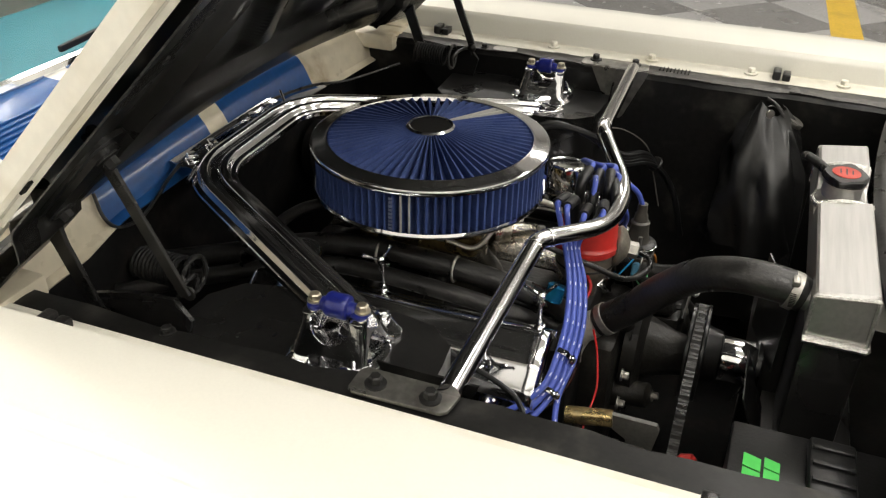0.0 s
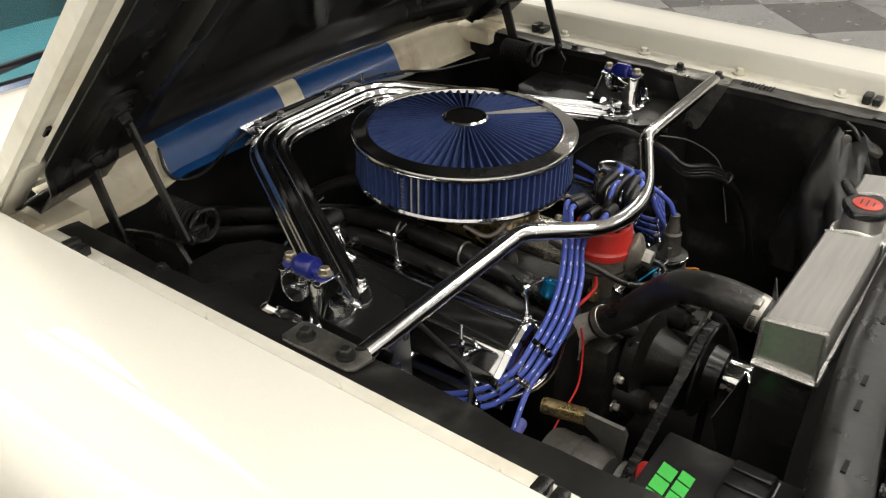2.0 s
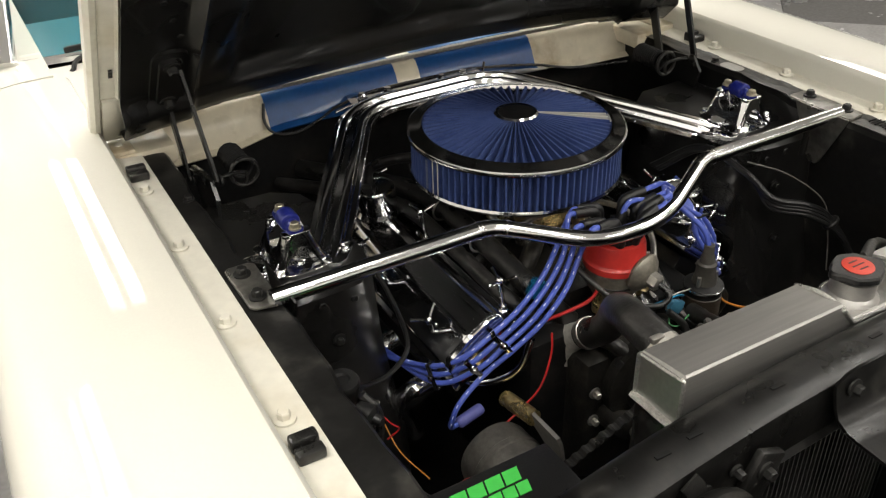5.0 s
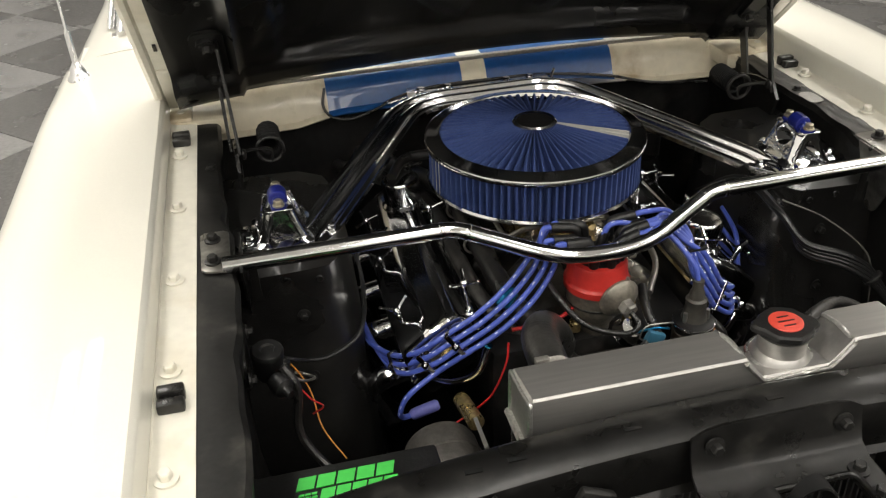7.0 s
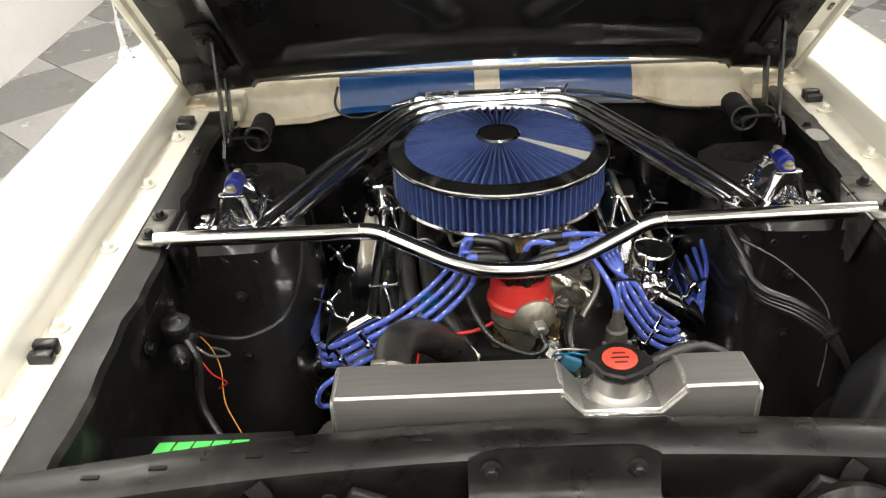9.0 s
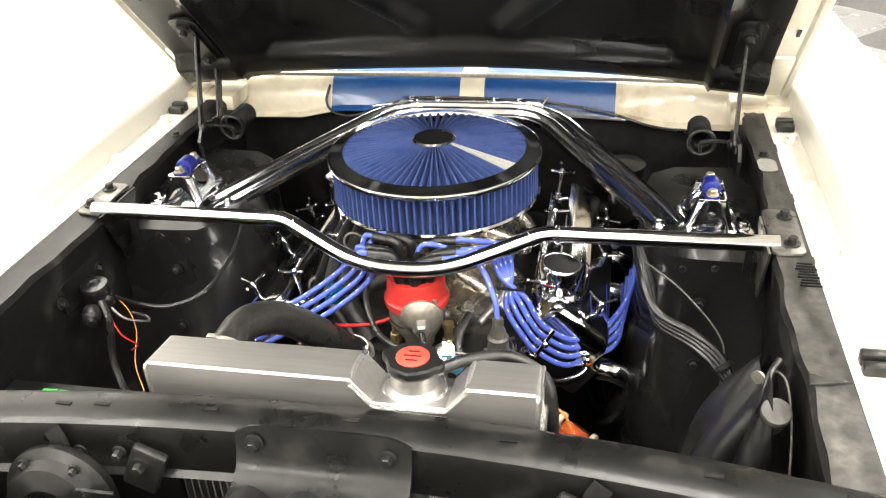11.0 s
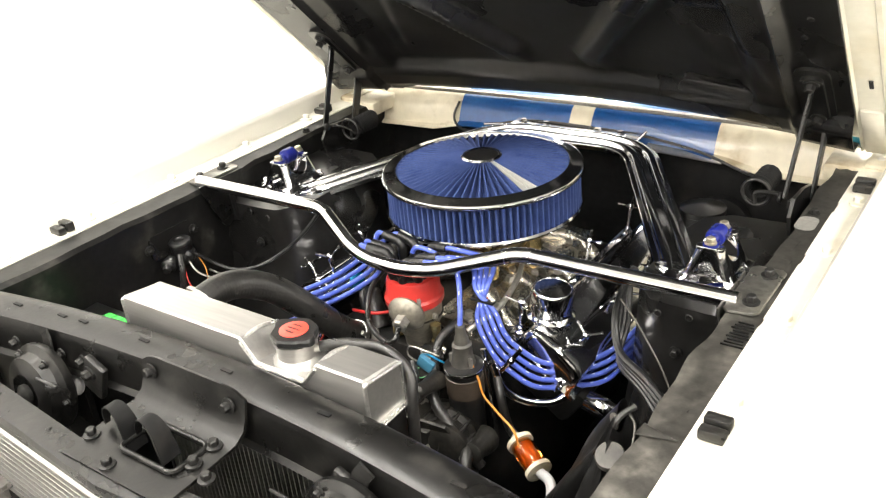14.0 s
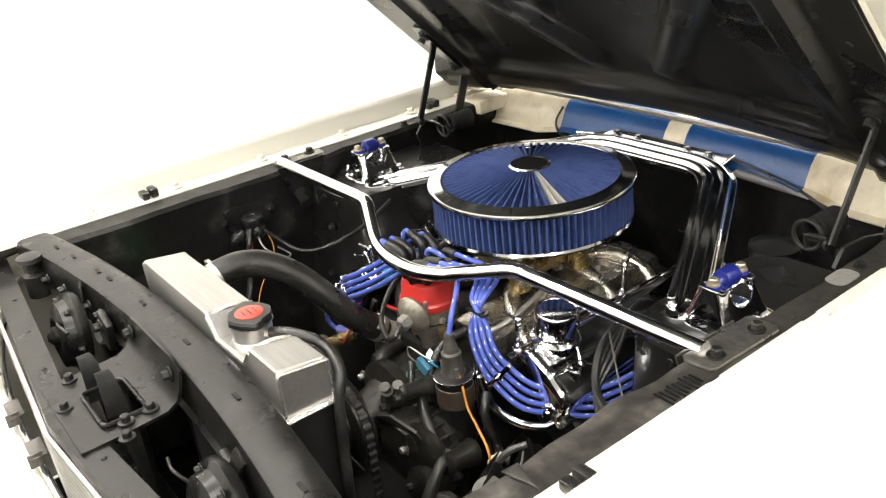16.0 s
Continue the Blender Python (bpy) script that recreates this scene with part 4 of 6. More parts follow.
for s in (-1, 1):
    foot = [(s * a, b) for a, b in ((0.376, -0.052), (0.352, -0.064), (0.350, -0.074), (0.378, -0.108), (0.392, -0.112), (0.425, -0.096), (0.425, -0.080))]
    part("foot", plate(foot, (0, 0, 0.8735), (1, 0, 0), (0, 1, 0), 0.004, bevel=0.0015), CHROME_CAST, brace, "flattened chrome foot of the brace")
    part("foot_bolt", hexbolt((s * 0.366, -0.078, 0.8775), (0, 0, 1), 0.006, 0.011, 1.5), CHROME, brace)
part("cowl_plate", plate([(-0.16, 0), (0.14, 0), (0.135, 0.045), (-0.155, 0.045)], (0, 0.335, 0.904), (1, 0, 0), (0, 1, 0.1), 0.003), CHROME, brace)
for x in (-0.13, -0.075, 0.048, 0.098):
    part("bolt", hexbolt((x, 0.357, 0.909), (0, 0, 1), 0.008, 0.010, 1.4), CHROME, brace)
part("pin", rod((-0.205, 0.312, 0.912), (-0.165, 0.325, 0.914), 0.003, 0.003, 10), CHROME, brace)
part("pin", rod((0.138, 0.345, 0.905), (0.152, 0.362, 0.922), 0.003, 0.003, 10), CHROME, brace)

# ---- shock tower caps ----


def smooth_rim(bm, rounds=5):
    """Draws the open edges of a cut sheet into soft curves."""
    rim = {}
    for e in bm.edges:
        if e.is_boundary:
            a, b = e.verts
            rim.setdefault(a, []).append(b)
            rim.setdefault(b, []).append(a)
    for k in range(rounds):
        goal = {v: v.co * 0.4 + (n[0].co + n[1].co) * 0.3 for v, n in rim.items() if len(n) == 2}
        for v, co in goal.items():
            v.co = co
    return bm


def saddle(cx, cy, cz):
    """A hollow bridge: sloping walls, a round saddle across its top, arches through its ends and low slots in its sides."""
    H, AROUND, UP = 0.053, 200, 38
    rows = []
    for k in range(UP + 1):
        g = k / UP
        hx = 0.0415 - 0.0205 * g ** 0.8 + 0.004 * max(0, 0.12 - g) / 0.12
        hy = 0.0475 - 0.0095 * g ** 0.9 + 0.004 * max(0, 0.12 - g) / 0.12
        r = 0.010 + 0.004 * g
        side = rounded(2 * hx, 2 * hy, min(r, hx * 0.9), 6)
        side.append(side[0])
        run = [0.0]
        for p, q in zip(side, side[1:]):
            run.append(run[-1] + math.dist(p, q))
        ring, j = [], 0
        for i in range(AROUND + 1):
            w = run[-1] * i / AROUND
            while j < len(run) - 2 and run[j + 1] < w:
                j += 1
            t = (w - run[j]) / (run[j + 1] - run[j])
            ring.append((cx + side[j][0] * (1 - t) + side[j + 1][0] * t, cy + side[j][1] * (1 - t) + side[j + 1][1] * t, cz + H * g))
        rows.append(ring)
    bm = skin(rows)
    bmesh.ops.remove_doubles(bm, verts=bm.verts, dist=0.0001)
    gone = []
    for f in bm.faces:
        c = f.calc_center_median() - Vector((cx, cy, cz))
        end = abs(f.normal.y) > abs(f.normal.x)
        if end:
            if c.z < 0.033 and abs(c.x) < 0.0315 * (1 - c.z / 0.036) ** 0.75:
                gone.append(f)
        elif math.hypot(c.y, c.z - 0.048) < 0.0245 or (abs(c.y) < 0.022 and c.z < 0.011 - 0.10 * max(0, abs(c.y) - 0.017)):
            gone.append(f)
    bmesh.ops.delete(bm, geom=gone, context="FACES")
    smooth_rim(bm)
    bmesh.ops.solidify(bm, geom=bm.faces[:], thickness=0.0028)
    return bm


def tower_cap(s):
    cx, cy, cz = s * 0.442, -0.058, 0.876
    cap = thing("shock_cap", cx, cy, cz, "chrome bridge-shaped shock tower cap with blue bushing", "shock mount", "shock tower caps")
    part("base_flange", plate(rounded(0.088, 0.112, 0.03, 5), (cx, cy, cz - 0.001), (1, 0, 0), (0, 1, 0), 0.005, bevel=0.002), CHROME_CAST, cap)
    ear = [(p + s * 0.050, q) for p, q in rounded(0.050, 0.070, 0.016, 4)]
    part("ear", plate(ear, (cx, cy - 0.012, cz + 0.001), (1, 0, 0), (0, 1, 0), 0.006, bevel=0.002), CHROME_CAST, cap, "rounded chrome ear with a stud")
    part("stud", hexbolt((cx + s * 0.052, cy - 0.030, cz + 0.006), (0, 0, 1), 0.0065, 0.013), CHROME, cap)
    part("stud", hexbolt((cx - s * 0.032, cy + 0.046, cz + 0.005), (0, 0, 1), 0.006, 0.012), CHROME, cap)
    part("saddle", saddle(cx, cy, cz + 0.004), CHROME_CAST, cap, "chrome saddle with arched ends", sharp=45)
    for k in (-1, 1):
        part("pad", plate(rounded(0.042, 0.016, 0.005, 3), (cx, cy + k * 0.0295, cz + 0.053), (1, 0, 0), (0, 1, 0), 0.005, bevel=0.0015), CHROME_CAST, cap)
        part("tab", plate(rounded(0.024, 0.020, 0.008, 3), (cx, cy + k * 0.0270, cz + 0.0582), (1, 0, 0), (0, 1, 0), 0.004, bevel=0.0015), BLUEPOLY, cap, "flattened blue sleeve end")
        part("nut", hexbolt((cx, cy + k * 0.0295, cz + 0.062), (0, 0, 1), 0.0070, 0.010, 1.3), GOLDSTEEL, cap, "yellowish zinc nut")
    part("bushing", turned((cx, cy - 0.014, cz + 0.0625), (0, 1, 0), [(0.010, 0), (0.0135, 0.001), (0.0147, 0.003), (0.0150, 0.006), (0.0144, 0.014), (0.0150, 0.022), (0.0147, 0.025), (0.0135, 0.027), (0.010, 0.028)], 32), BLUEPOLY, cap, "dark blue polyurethane bushing")
    part("sleeve", turned((cx, cy - 0.022, cz + 0.061), (0, 1, 0), [(0.006, 0), (0.0085, 0.002), (0.0095, 0.008), (0.0095, 0.036), (0.0085, 0.042), (0.006, 0.044)], 20), BLUEPOLY, cap)


for name, s in SIDES:
    tower_cap(s)

# ---- engine ----
engine = thing("engine", 0, 0, 0.36, "black and chrome V8 engine", "engine")
part("block", box(0, -0.03, 0.56, 0.34, 0.50, 0.36, 0.02), DEEP, engine)
part("front_cover", box(0, -0.29, 0.585, 0.20, 0.08, 0.25, 0.02), DARKCAST, engine, "grimy timing cover")
# One manifold in two tones: shade is painted into the passenger half.
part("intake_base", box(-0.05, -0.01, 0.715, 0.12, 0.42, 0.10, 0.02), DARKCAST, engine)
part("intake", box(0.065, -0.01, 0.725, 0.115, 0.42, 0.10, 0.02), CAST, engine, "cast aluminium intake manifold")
for s in (-1, 1):
    for k in range(4):
        y = -0.15 + 0.1 * k
        # Passenger runners are darker too, with the shade in their colour.
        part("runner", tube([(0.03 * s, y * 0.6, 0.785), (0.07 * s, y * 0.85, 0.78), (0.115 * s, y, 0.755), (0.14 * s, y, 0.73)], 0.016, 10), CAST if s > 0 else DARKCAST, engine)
    lean = Matrix.Rotation(radians(36 * s), 4, "Y")
    part("cylinder_head", box(s * 0.225, 0.0, 0.672, 0.11, 0.40, 0.08, 0.012, rot=lean), BLACK, engine)
    rows = []
    cx, cz, off = s * 0.236, 0.7445, 0.012 * s
    for yy, k in ((-0.244, 0.0), (-0.2438, 0.45), (-0.2430, 0.80), (-0.2405, 0.93), (-0.2360, 0.985), (-0.230, 1.0), (-0.222, 1.0), (-0.10, 1.0), (0.05, 1.0), (0.192, 1.0), (0.200, 1.0), (0.2065, 0.985), (0.2110, 0.93), (0.2135, 0.80), (0.2143, 0.45), (0.2145, 0.0)):
        ring = []
        for a, h in ((-0.070, -0.015), (-0.070, -0.010), (-0.068, -0.0085), (-0.060, -0.008), (-0.0585, -0.005), (-0.055, 0.026), (-0.052, 0.033), (-0.045, 0.038), (-0.036, 0.0395), (-0.012, 0.041), (-0.009, 0.0425), (0.009, 0.0425), (0.012, 0.041),
                     (0.036, 0.0395), (0.045, 0.038), (0.052, 0.033), (0.055, 0.026), (0.0585, -0.005), (0.060, -0.008), (0.068, -0.0085), (0.070, -0.010), (0.070, -0.015)):
            hh = -0.015 + (h + 0.015) * (k if h > -0.0095 else 1)
            q = lean.to_3x3() @ Vector((a, 0, hh))
            ring.append((cx + q.x, yy + off, cz + q.z))
        rows.append(ring)
    cover = part("valve_cover", skin(rows), CHROME, engine, "polished chrome valve cover", sharp=30)
    for row in ((0.195, (-0.222, 0.014, 0.190), 0.843, 0.14), (0.284, (-0.180, -0.030, 0.115), 0.785, 0.30)):
        wx, ways, wz, splay = row
        for k, y in enumerate(ways):
            axis = Vector((s * splay, -0.10 if wx > 0.25 else 0.0, 1)).normalized()
            tip = Vector((s * (wx + (0.008 if s < 0 and wx > 0.25 else 0)), y - (0.010 if s < 0 else 0), wz - 0.008 * (k == 2)))
            p = tip - axis * 0.055
            bm = rod(p, tip, 0.0030, 0.0030, 10)
            turned(tip - axis * 0.020, axis, [(0.003, 0), (0.0046, 0.002), (0.0046, 0.014), (0.0058, 0.016), (0.0058, 0.024), (0.003, 0.027)], 12, bm)
            turned(p, axis, [(0.008, 0), (0.008, 0.002), (0.0055, 0.004), (0.0055, 0.010)], 12, bm)
            u, v = frame_of(axis)
            ang = 1.1 * y * 10 + wx * 9
            for turn in (0, 2.1, 4.2):
                d = (u * math.cos(ang + turn) + v * math.sin(ang + turn)) * 0.023 + axis * 0.008
                rod(tip, tip + d, 0.0026, 0.0022, 8, bm)
                turned(tip + d * 0.96, d, [(0.0022, 0), (0.0030, 0.0008), (0.0030, 0.003), (0.002, 0.004)], 8, bm)
            part("wing_bolt", bm, CHROME, cover, "chrome three-arm wing bolt")
# filler cap and breather
for x, y, z, s in ((0.214, -0.165, 0.797, 1), (-0.218, 0.12, 0.797, -1)):
    axis = Vector((s * 0.12, 0, 1)).normalized()
    bm = turned((x, y, z), axis, [(0.040, 0), (0.040, 0.003), (0.0365, 0.006), (0.0335, 0.008), (0.0345, 0.010), (0.0345, 0.045), (0.0338, 0.049), (0.0315, 0.052), (0.0298, 0.0515), (0.0290, 0.0505), (0.0, 0.0515)], 44)
    part("filler_cap", bm, CHROME, engine, "chrome push-in oil filler cap")
carb = part("carburetor", box(AX, 0.0, 0.835, 0.13, 0.20, 0.075, 0.012), GOLD, engine, "gold coloured four-barrel carburetor")
for x, y, r in ((-0.05, -0.09, 0.018), (0.05, -0.09, 0.018), (-0.06, 0.06, 0.015), (0.062, 0.04, 0.02)):
    part("fitting", turned((x, y, 0.79), (0, 0, 1), [(r, 0), (r, 0.03), (r * 0.7, 0.035), (r * 0.7, 0.07)], 16), GOLD if x > 0 else CAST, carb)
part("linkage", tube([(-0.10, -0.06, 0.84), (-0.09, -0.10, 0.83), (-0.06, -0.12, 0.85), (0.06, -0.12, 0.85)], 0.004, 8), STEEL, carb)
part("thermostat_housing", turned((-0.085, -0.262, 0.715), (0.02, -0.7, 0.6), [(0.044, -0.036), (0.044, -0.010), (0.036, -0.004), (0.028, 0.006), (0.0215, 0.016), (0.0205, 0.045)], 28), ALU_RAW, engine, "cast thermostat housing")
for x, y, z in ((-0.03, -0.26, 0.745), (0.055, -0.265, 0.745)):
    part("brass_fitting", turned((x, y, z), (0, 0, 1), [(0.010, 0), (0.010, 0.015), (0.007, 0.017), (0.007, 0.035), (0.009, 0.036), (0.009, 0.045), (0, 0.045)], 8), GOLD, engine)
part("hose_blue_fitting", turned((-0.135, -0.235, 0.80), (0.3, -0.2, 1), [(0.014, 0), (0.014, 0.022), (0.011, 0.024), (0, 0.024)], 12), BLUEANOD, engine, "bright blue anodised fitting")
part("water_pump", turned((0.0, -0.335, 0.66), (0, -1, 0), [(0.075, 0), (0.075, 0.02), (0.05, 0.03), (0.035, 0.07), (0.03, 0.10)], 28), DARKCAST, engine)
part("pump_body", box(0.085, -0.36, 0.64, 0.09, 0.10, 0.11, 0.02), DARKCAST, engine)
for k in range(10):
    a = 0.7 * k
    part("cover_bolt", hexbolt((0.10 * math.cos(a), -0.342, 0.64 + 0.08 * math.sin(a)), (0, -1, 0), 0.006, 0.012), STEEL if k % 3 else BOLT, engine)
pulley = part("fan_pulley", turned((0.0, -0.425, 0.672), (0, -1, 0), [(0.02, 0), (0.076, 0.0), (0.076, 0.004), (0.066, 0.012), (0.076, 0.022), (0.076, 0.026), (0.045, 0.028), (0.04, 0.05), (0.03, 0.05)], 40), BLACK, engine)
part("fan_spacer", turned((0.0, -0.475, 0.672), (0, -1, 0), [(0.034, 0), (0.036, 0.004), (0.036, 0.05), (0.034, 0.054), (0, 0.054)], 10), POLISHED, engine, "bright aluminium fan spacer")
fan = part("fan", turned((0.0, -0.528, 0.672), (0, -1, 0), [(0.05, 0), (0.05, 0.006), (0, 0.006)], 24), BLACK, engine)
for k in range(5):
    a = k * 2 * math.pi / 5 + 0.5
    d, t = Vector((math.cos(a), 0, math.sin(a))), Vector((-math.sin(a), 0, math.cos(a)))
    c = Vector((0, -0.531, 0.672))
    part("blade", skin([[c + d * r + t * w + Vector((0, -0.018 * w / 0.045, 0)) for w in (-0.045, -0.02, 0.02, 0.045)] for r in (0.04, 0.1, 0.16, 0.185)], thickness=0.002), BLACK, fan)


def belt(circles, y, width):
    """A belt round pulleys (x, z, r), as a closed band with cogs."""
    pts = []
    for x, z, r in circles:
        pts += [Vector((x + r * math.cos(a), 0, z + r * math.sin(a))) for a in [math.pi * i / 24 for i in range(48)]]
    pts.sort(key=lambda p: (p.x, p.z))
    cross = lambda o, a, b: (a.x - o.x) * (b.z - o.z) - (a.z - o.z) * (b.x - o.x)
    hull = []
    for seq in (pts, pts[::-1]):
        start = len(hull)
        for p in seq:
            while len(hull) - start >= 2 and cross(hull[-2], hull[-1], p) <= 0:
                hull.pop()
            hull.append(p)
        hull.pop()
    ring, step, carry = [], 0.0095, 0.0
    for a, b in zip(hull, hull[1:] + hull[:1]):
        n = max(1, round((b - a).length / 0.004))
        ring += [a.lerp(b, i / n) for i in range(n)]
    bm = bmesh.new()
    rows = []
    cx = sum((p for p in ring), Vector()) / len(ring)
    for i, p in enumerate(ring):
        t = (ring[(i + 1) % len(ring)] - ring[i - 1]).normalized()
        o = Vector((t.z, 0, -t.x))
        o = o if o.dot(p - cx) > 0 else -o
        h = 0.003 if (i // 2) % 2 else 0.0
        rows.append([bm.verts.new((q.x, yy, q.z)) for q, yy in ((p, y), (p + o * (0.002 + h), y), (p + o * (0.002 + h), y - width), (p, y - width))])
    for i in range(len(rows)):
        a, b = rows[i], rows[(i + 1) % len(rows)]
        for k in range(4):
            bm.faces.new((a[k], a[(k + 1) % 4], b[(k + 1) % 4], b[k]))
    return bm


drive_belt = thing("drive_belt", -0.1, -0.44, 0.50, "black cogged rubber drive belt", "belt")
part("band", belt([(0.0, 0.672, 0.070), (-0.245, 0.615, 0.034), (0.0, 0.44, 0.07)], -0.431, 0.014), RUBBER, drive_belt, sharp=20)

# ---- alternator ----
alt = thing("alternator", -0.255, -0.36, 0.56, "grey alternator on a bare metal bracket", "alternator")
part("case", turned((-0.262, -0.315, 0.612), (0, -1, 0), [(0.03, 0), (0.054, 0.004), (0.057, 0.012), (0.057, 0.04), (0.059, 0.042), (0.059, 0.05), (0.057, 0.052), (0.057, 0.085), (0.05, 0.095), (0.03, 0.10), (0.02, 0.10)], 36), ALTCASE, alt)
part("pulley", turned((-0.245, -0.42, 0.615), (0, -1, 0), [(0.02, 0), (0.038, 0.002), (0.032, 0.012), (0.038, 0.024), (0.015, 0.028)], 28), STEEL, alt)
part("bracket", plate([(0.345, 0.012), (0.412, 0.012), (0.416, 0.0), (0.405, -0.085), (0.380, -0.09), (0.372, -0.035), (0.345, -0.012)], (-0.208, 0, 0.680), (0.0, -1, 0), (-0.25, 0, 1), 0.006), GREYCAST, alt)
part("spacer", rod((-0.219, -0.287, 0.673), (-0.212, -0.352, 0.681), 0.0125, 0.0125, 20), GOLD, alt, "yellow zinc spacer tube")
part("terminal", turned((-0.235, -0.448, 0.650), (0, -1, 0.3), [(0.012, 0), (0.016, 0.005), (0.016, 0.02), (0.010, 0.025)], 20), RED, alt, "red rubber terminal cover")

# ---- distributor and coil ----
dist = thing("distributor", 0.005, -0.25, 0.72, "grey distributor with red cap ring", "distributor")
part("body", turned((0.005, -0.25, 0.72), (0, 0, 1), [(0.022, 0), (0.024, 0.03), (0.038, 0.055), (0.044, 0.065), (0.045, 0.094), (0.047, 0.096), (0.047, 0.102), (0.044, 0.104)], 36), DISTGREY, dist)
part("cap_ring", turned((0.005, -0.25, 0.818), (0, 0, 1), [(0.046, 0), (0.0495, 0.001), (0.0500, 0.004), (0.0500, 0.011), (0.0475, 0.014), (0.0462, 0.017), (0.0440, 0.040), (0.0415, 0.046), (0.036, 0.049), (0.0, 0.050)], 44), RED, dist, "bright red cap ring")
part("cap_top", turned((0.005, -0.25, 0.866), (0, 0, 1), [(0.036, 0), (0.035, 0.004), (0.028, 0.006), (0, 0.007)], 32), PLASTIC, dist, "black cap top")
part("spring_clip", box(0.040, -0.283, 0.822, 0.006, 0.006, 0.040, 0.001, rot=Matrix.Rotation(radians(45), 4, "Z")), STEEL, dist)
part("body_screw", hexbolt((0.052, -0.262, 0.803), (1, -0.25, 0), 0.0045, 0.006, 1.3), STEEL, dist)
part("body_band", turned((0.005, -0.25, 0.792), (0, 0, 1), [(0.0450, 0), (0.0458, 0.0008), (0.0458, 0.0030), (0.0450, 0.0038)], 36, closed=True), DARKCAST, dist)
for k in range(8):
    a = k * math.pi / 4 + 0.2
    part("tower", rod((0.005 + 0.030 * math.cos(a), -0.25 + 0.030 * math.sin(a), 0.866), (0.005 + 0.034 * math.cos(a), -0.25 + 0.034 * math.sin(a), 0.880), 0.009, 0.008, 14), PLASTIC, dist)
part("tower", rod((0.005, -0.25, 0.866), (0.005, -0.25, 0.882), 0.009, 0.008, 14), PLASTIC, dist)
vac = part("vacuum_can", turned((0.021, -0.292, 0.818), (0.2, -1, -0.18), [(0.012, -0.012), (0.026, -0.004), (0.0315, 0.0), (0.0325, 0.004), (0.029, 0.010), (0.020, 0.016), (0.014, 0.020)], 36), DISTGREY, dist, "round grey vacuum advance can")
part("hex_nut", turned((0.025, -0.311, 0.8145), (0.2, -1, -0.18), [(0.013, 0), (0.013, 0.014), (0.009, 0.017)], 6), STEEL, vac)
part("vacuum_hose", tube([(0.028, -0.325, 0.811), (0.033, -0.345, 0.800), (0.01, -0.345, 0.79), (-0.04, -0.32, 0.80), (-0.07, -0.27, 0.83), (-0.075, -0.20, 0.85)], 0.0045, 10), RUBBER, dist, "thin black vacuum hose")

coil = thing("ignition_coil", 0.139, -0.312, 0.64, "black cylindrical ignition coil with chrome rim", "coil")
part("can", turned((0.139, -0.312, 0.640), (0, 0, 1), [(0.026, 0), (0.0285, 0.006), (0.0285, 0.118), (0.031, 0.121), (0.031, 0.126), (0.026, 0.128), (0.018, 0.130)], 36), PLASTIC, coil)
part("strap", turned((0.139, -0.312, 0.715), (0, 0, 1), [(0.0288, 0), (0.0302, 0.001), (0.0302, 0.034), (0.0288, 0.035)], 36, closed=True), BROWN, coil, "brown mounting band")
part("rim", turned((0.139, -0.312, 0.760), (0, 0, 1), [(0.0295, 0), (0.032, 0.001), (0.032, 0.004), (0.0295, 0.005)], 36, closed=True), CHROME, coil, "bright crimped rim")
part("tower", turned((0.139, -0.312, 0.769), (0, 0, 1), [(0.020, 0), (0.0185, 0.004), (0.0165, 0.014), (0.0150, 0.030), (0.0158, 0.032), (0.0158, 0.035), (0.0120, 0.038), (0.0108, 0.048), (0.0085, 0.052), (0.0080, 0.068), (0, 0.069)], 24), BOOTGREY, coil, "black rubber boot")
for k in (-1, 1):
    part("terminal", rod((0.139 + 0.018 * k, -0.318, 0.768), (0.139 + 0.018 * k, -0.318, 0.785), 0.0035, 0.0035, 8), STEEL, coil)

# ---- ignition wires ----


def plug_wire(points, boots, group):
    p0 = points[0]
    wire = thing("ignition_wire", *p0, "blue silicone spark plug wire with printed marks", "wire", group)
    path = smooth_path(points, 8)
    part("cable", sweep(path, ring_section(0.0042, 10)), WIRE, wire)
    for a, b in boots:
        part("boot", rod(a, b, 0.0075, 0.0062, 14), PLASTIC, wire, "black rubber boot")
    bm = bmesh.new()
    for i in range(9, len(path) - 8, 4):
        d = (path[i + 1] - path[i]).normalized()
        u = (Vector((0, -0.35, 1)) - d * d.dot(Vector((0, -0.35, 1)))).normalized()
        q = path[i] + u * 0.0039
        rod(q - d * 0.0026, q + d * 0.0026, 0.0008, 0.0008, 5, bm)
    tagged(part("print", bm, WIREPRINT, wire), kind="stuff")
    return wire


TOP = Vector((0.005, -0.25, 0.877))


def cap_boot(angle, way, rise):
    """The bent boot of a cap terminal: its corner and its end."""
    base = TOP + Vector((0.034 * math.cos(angle), 0.034 * math.sin(angle), 0.0))
    corner = base + Vector((0, 0, rise))
    return base, corner, corner + Vector(way).normalized() * 0.034


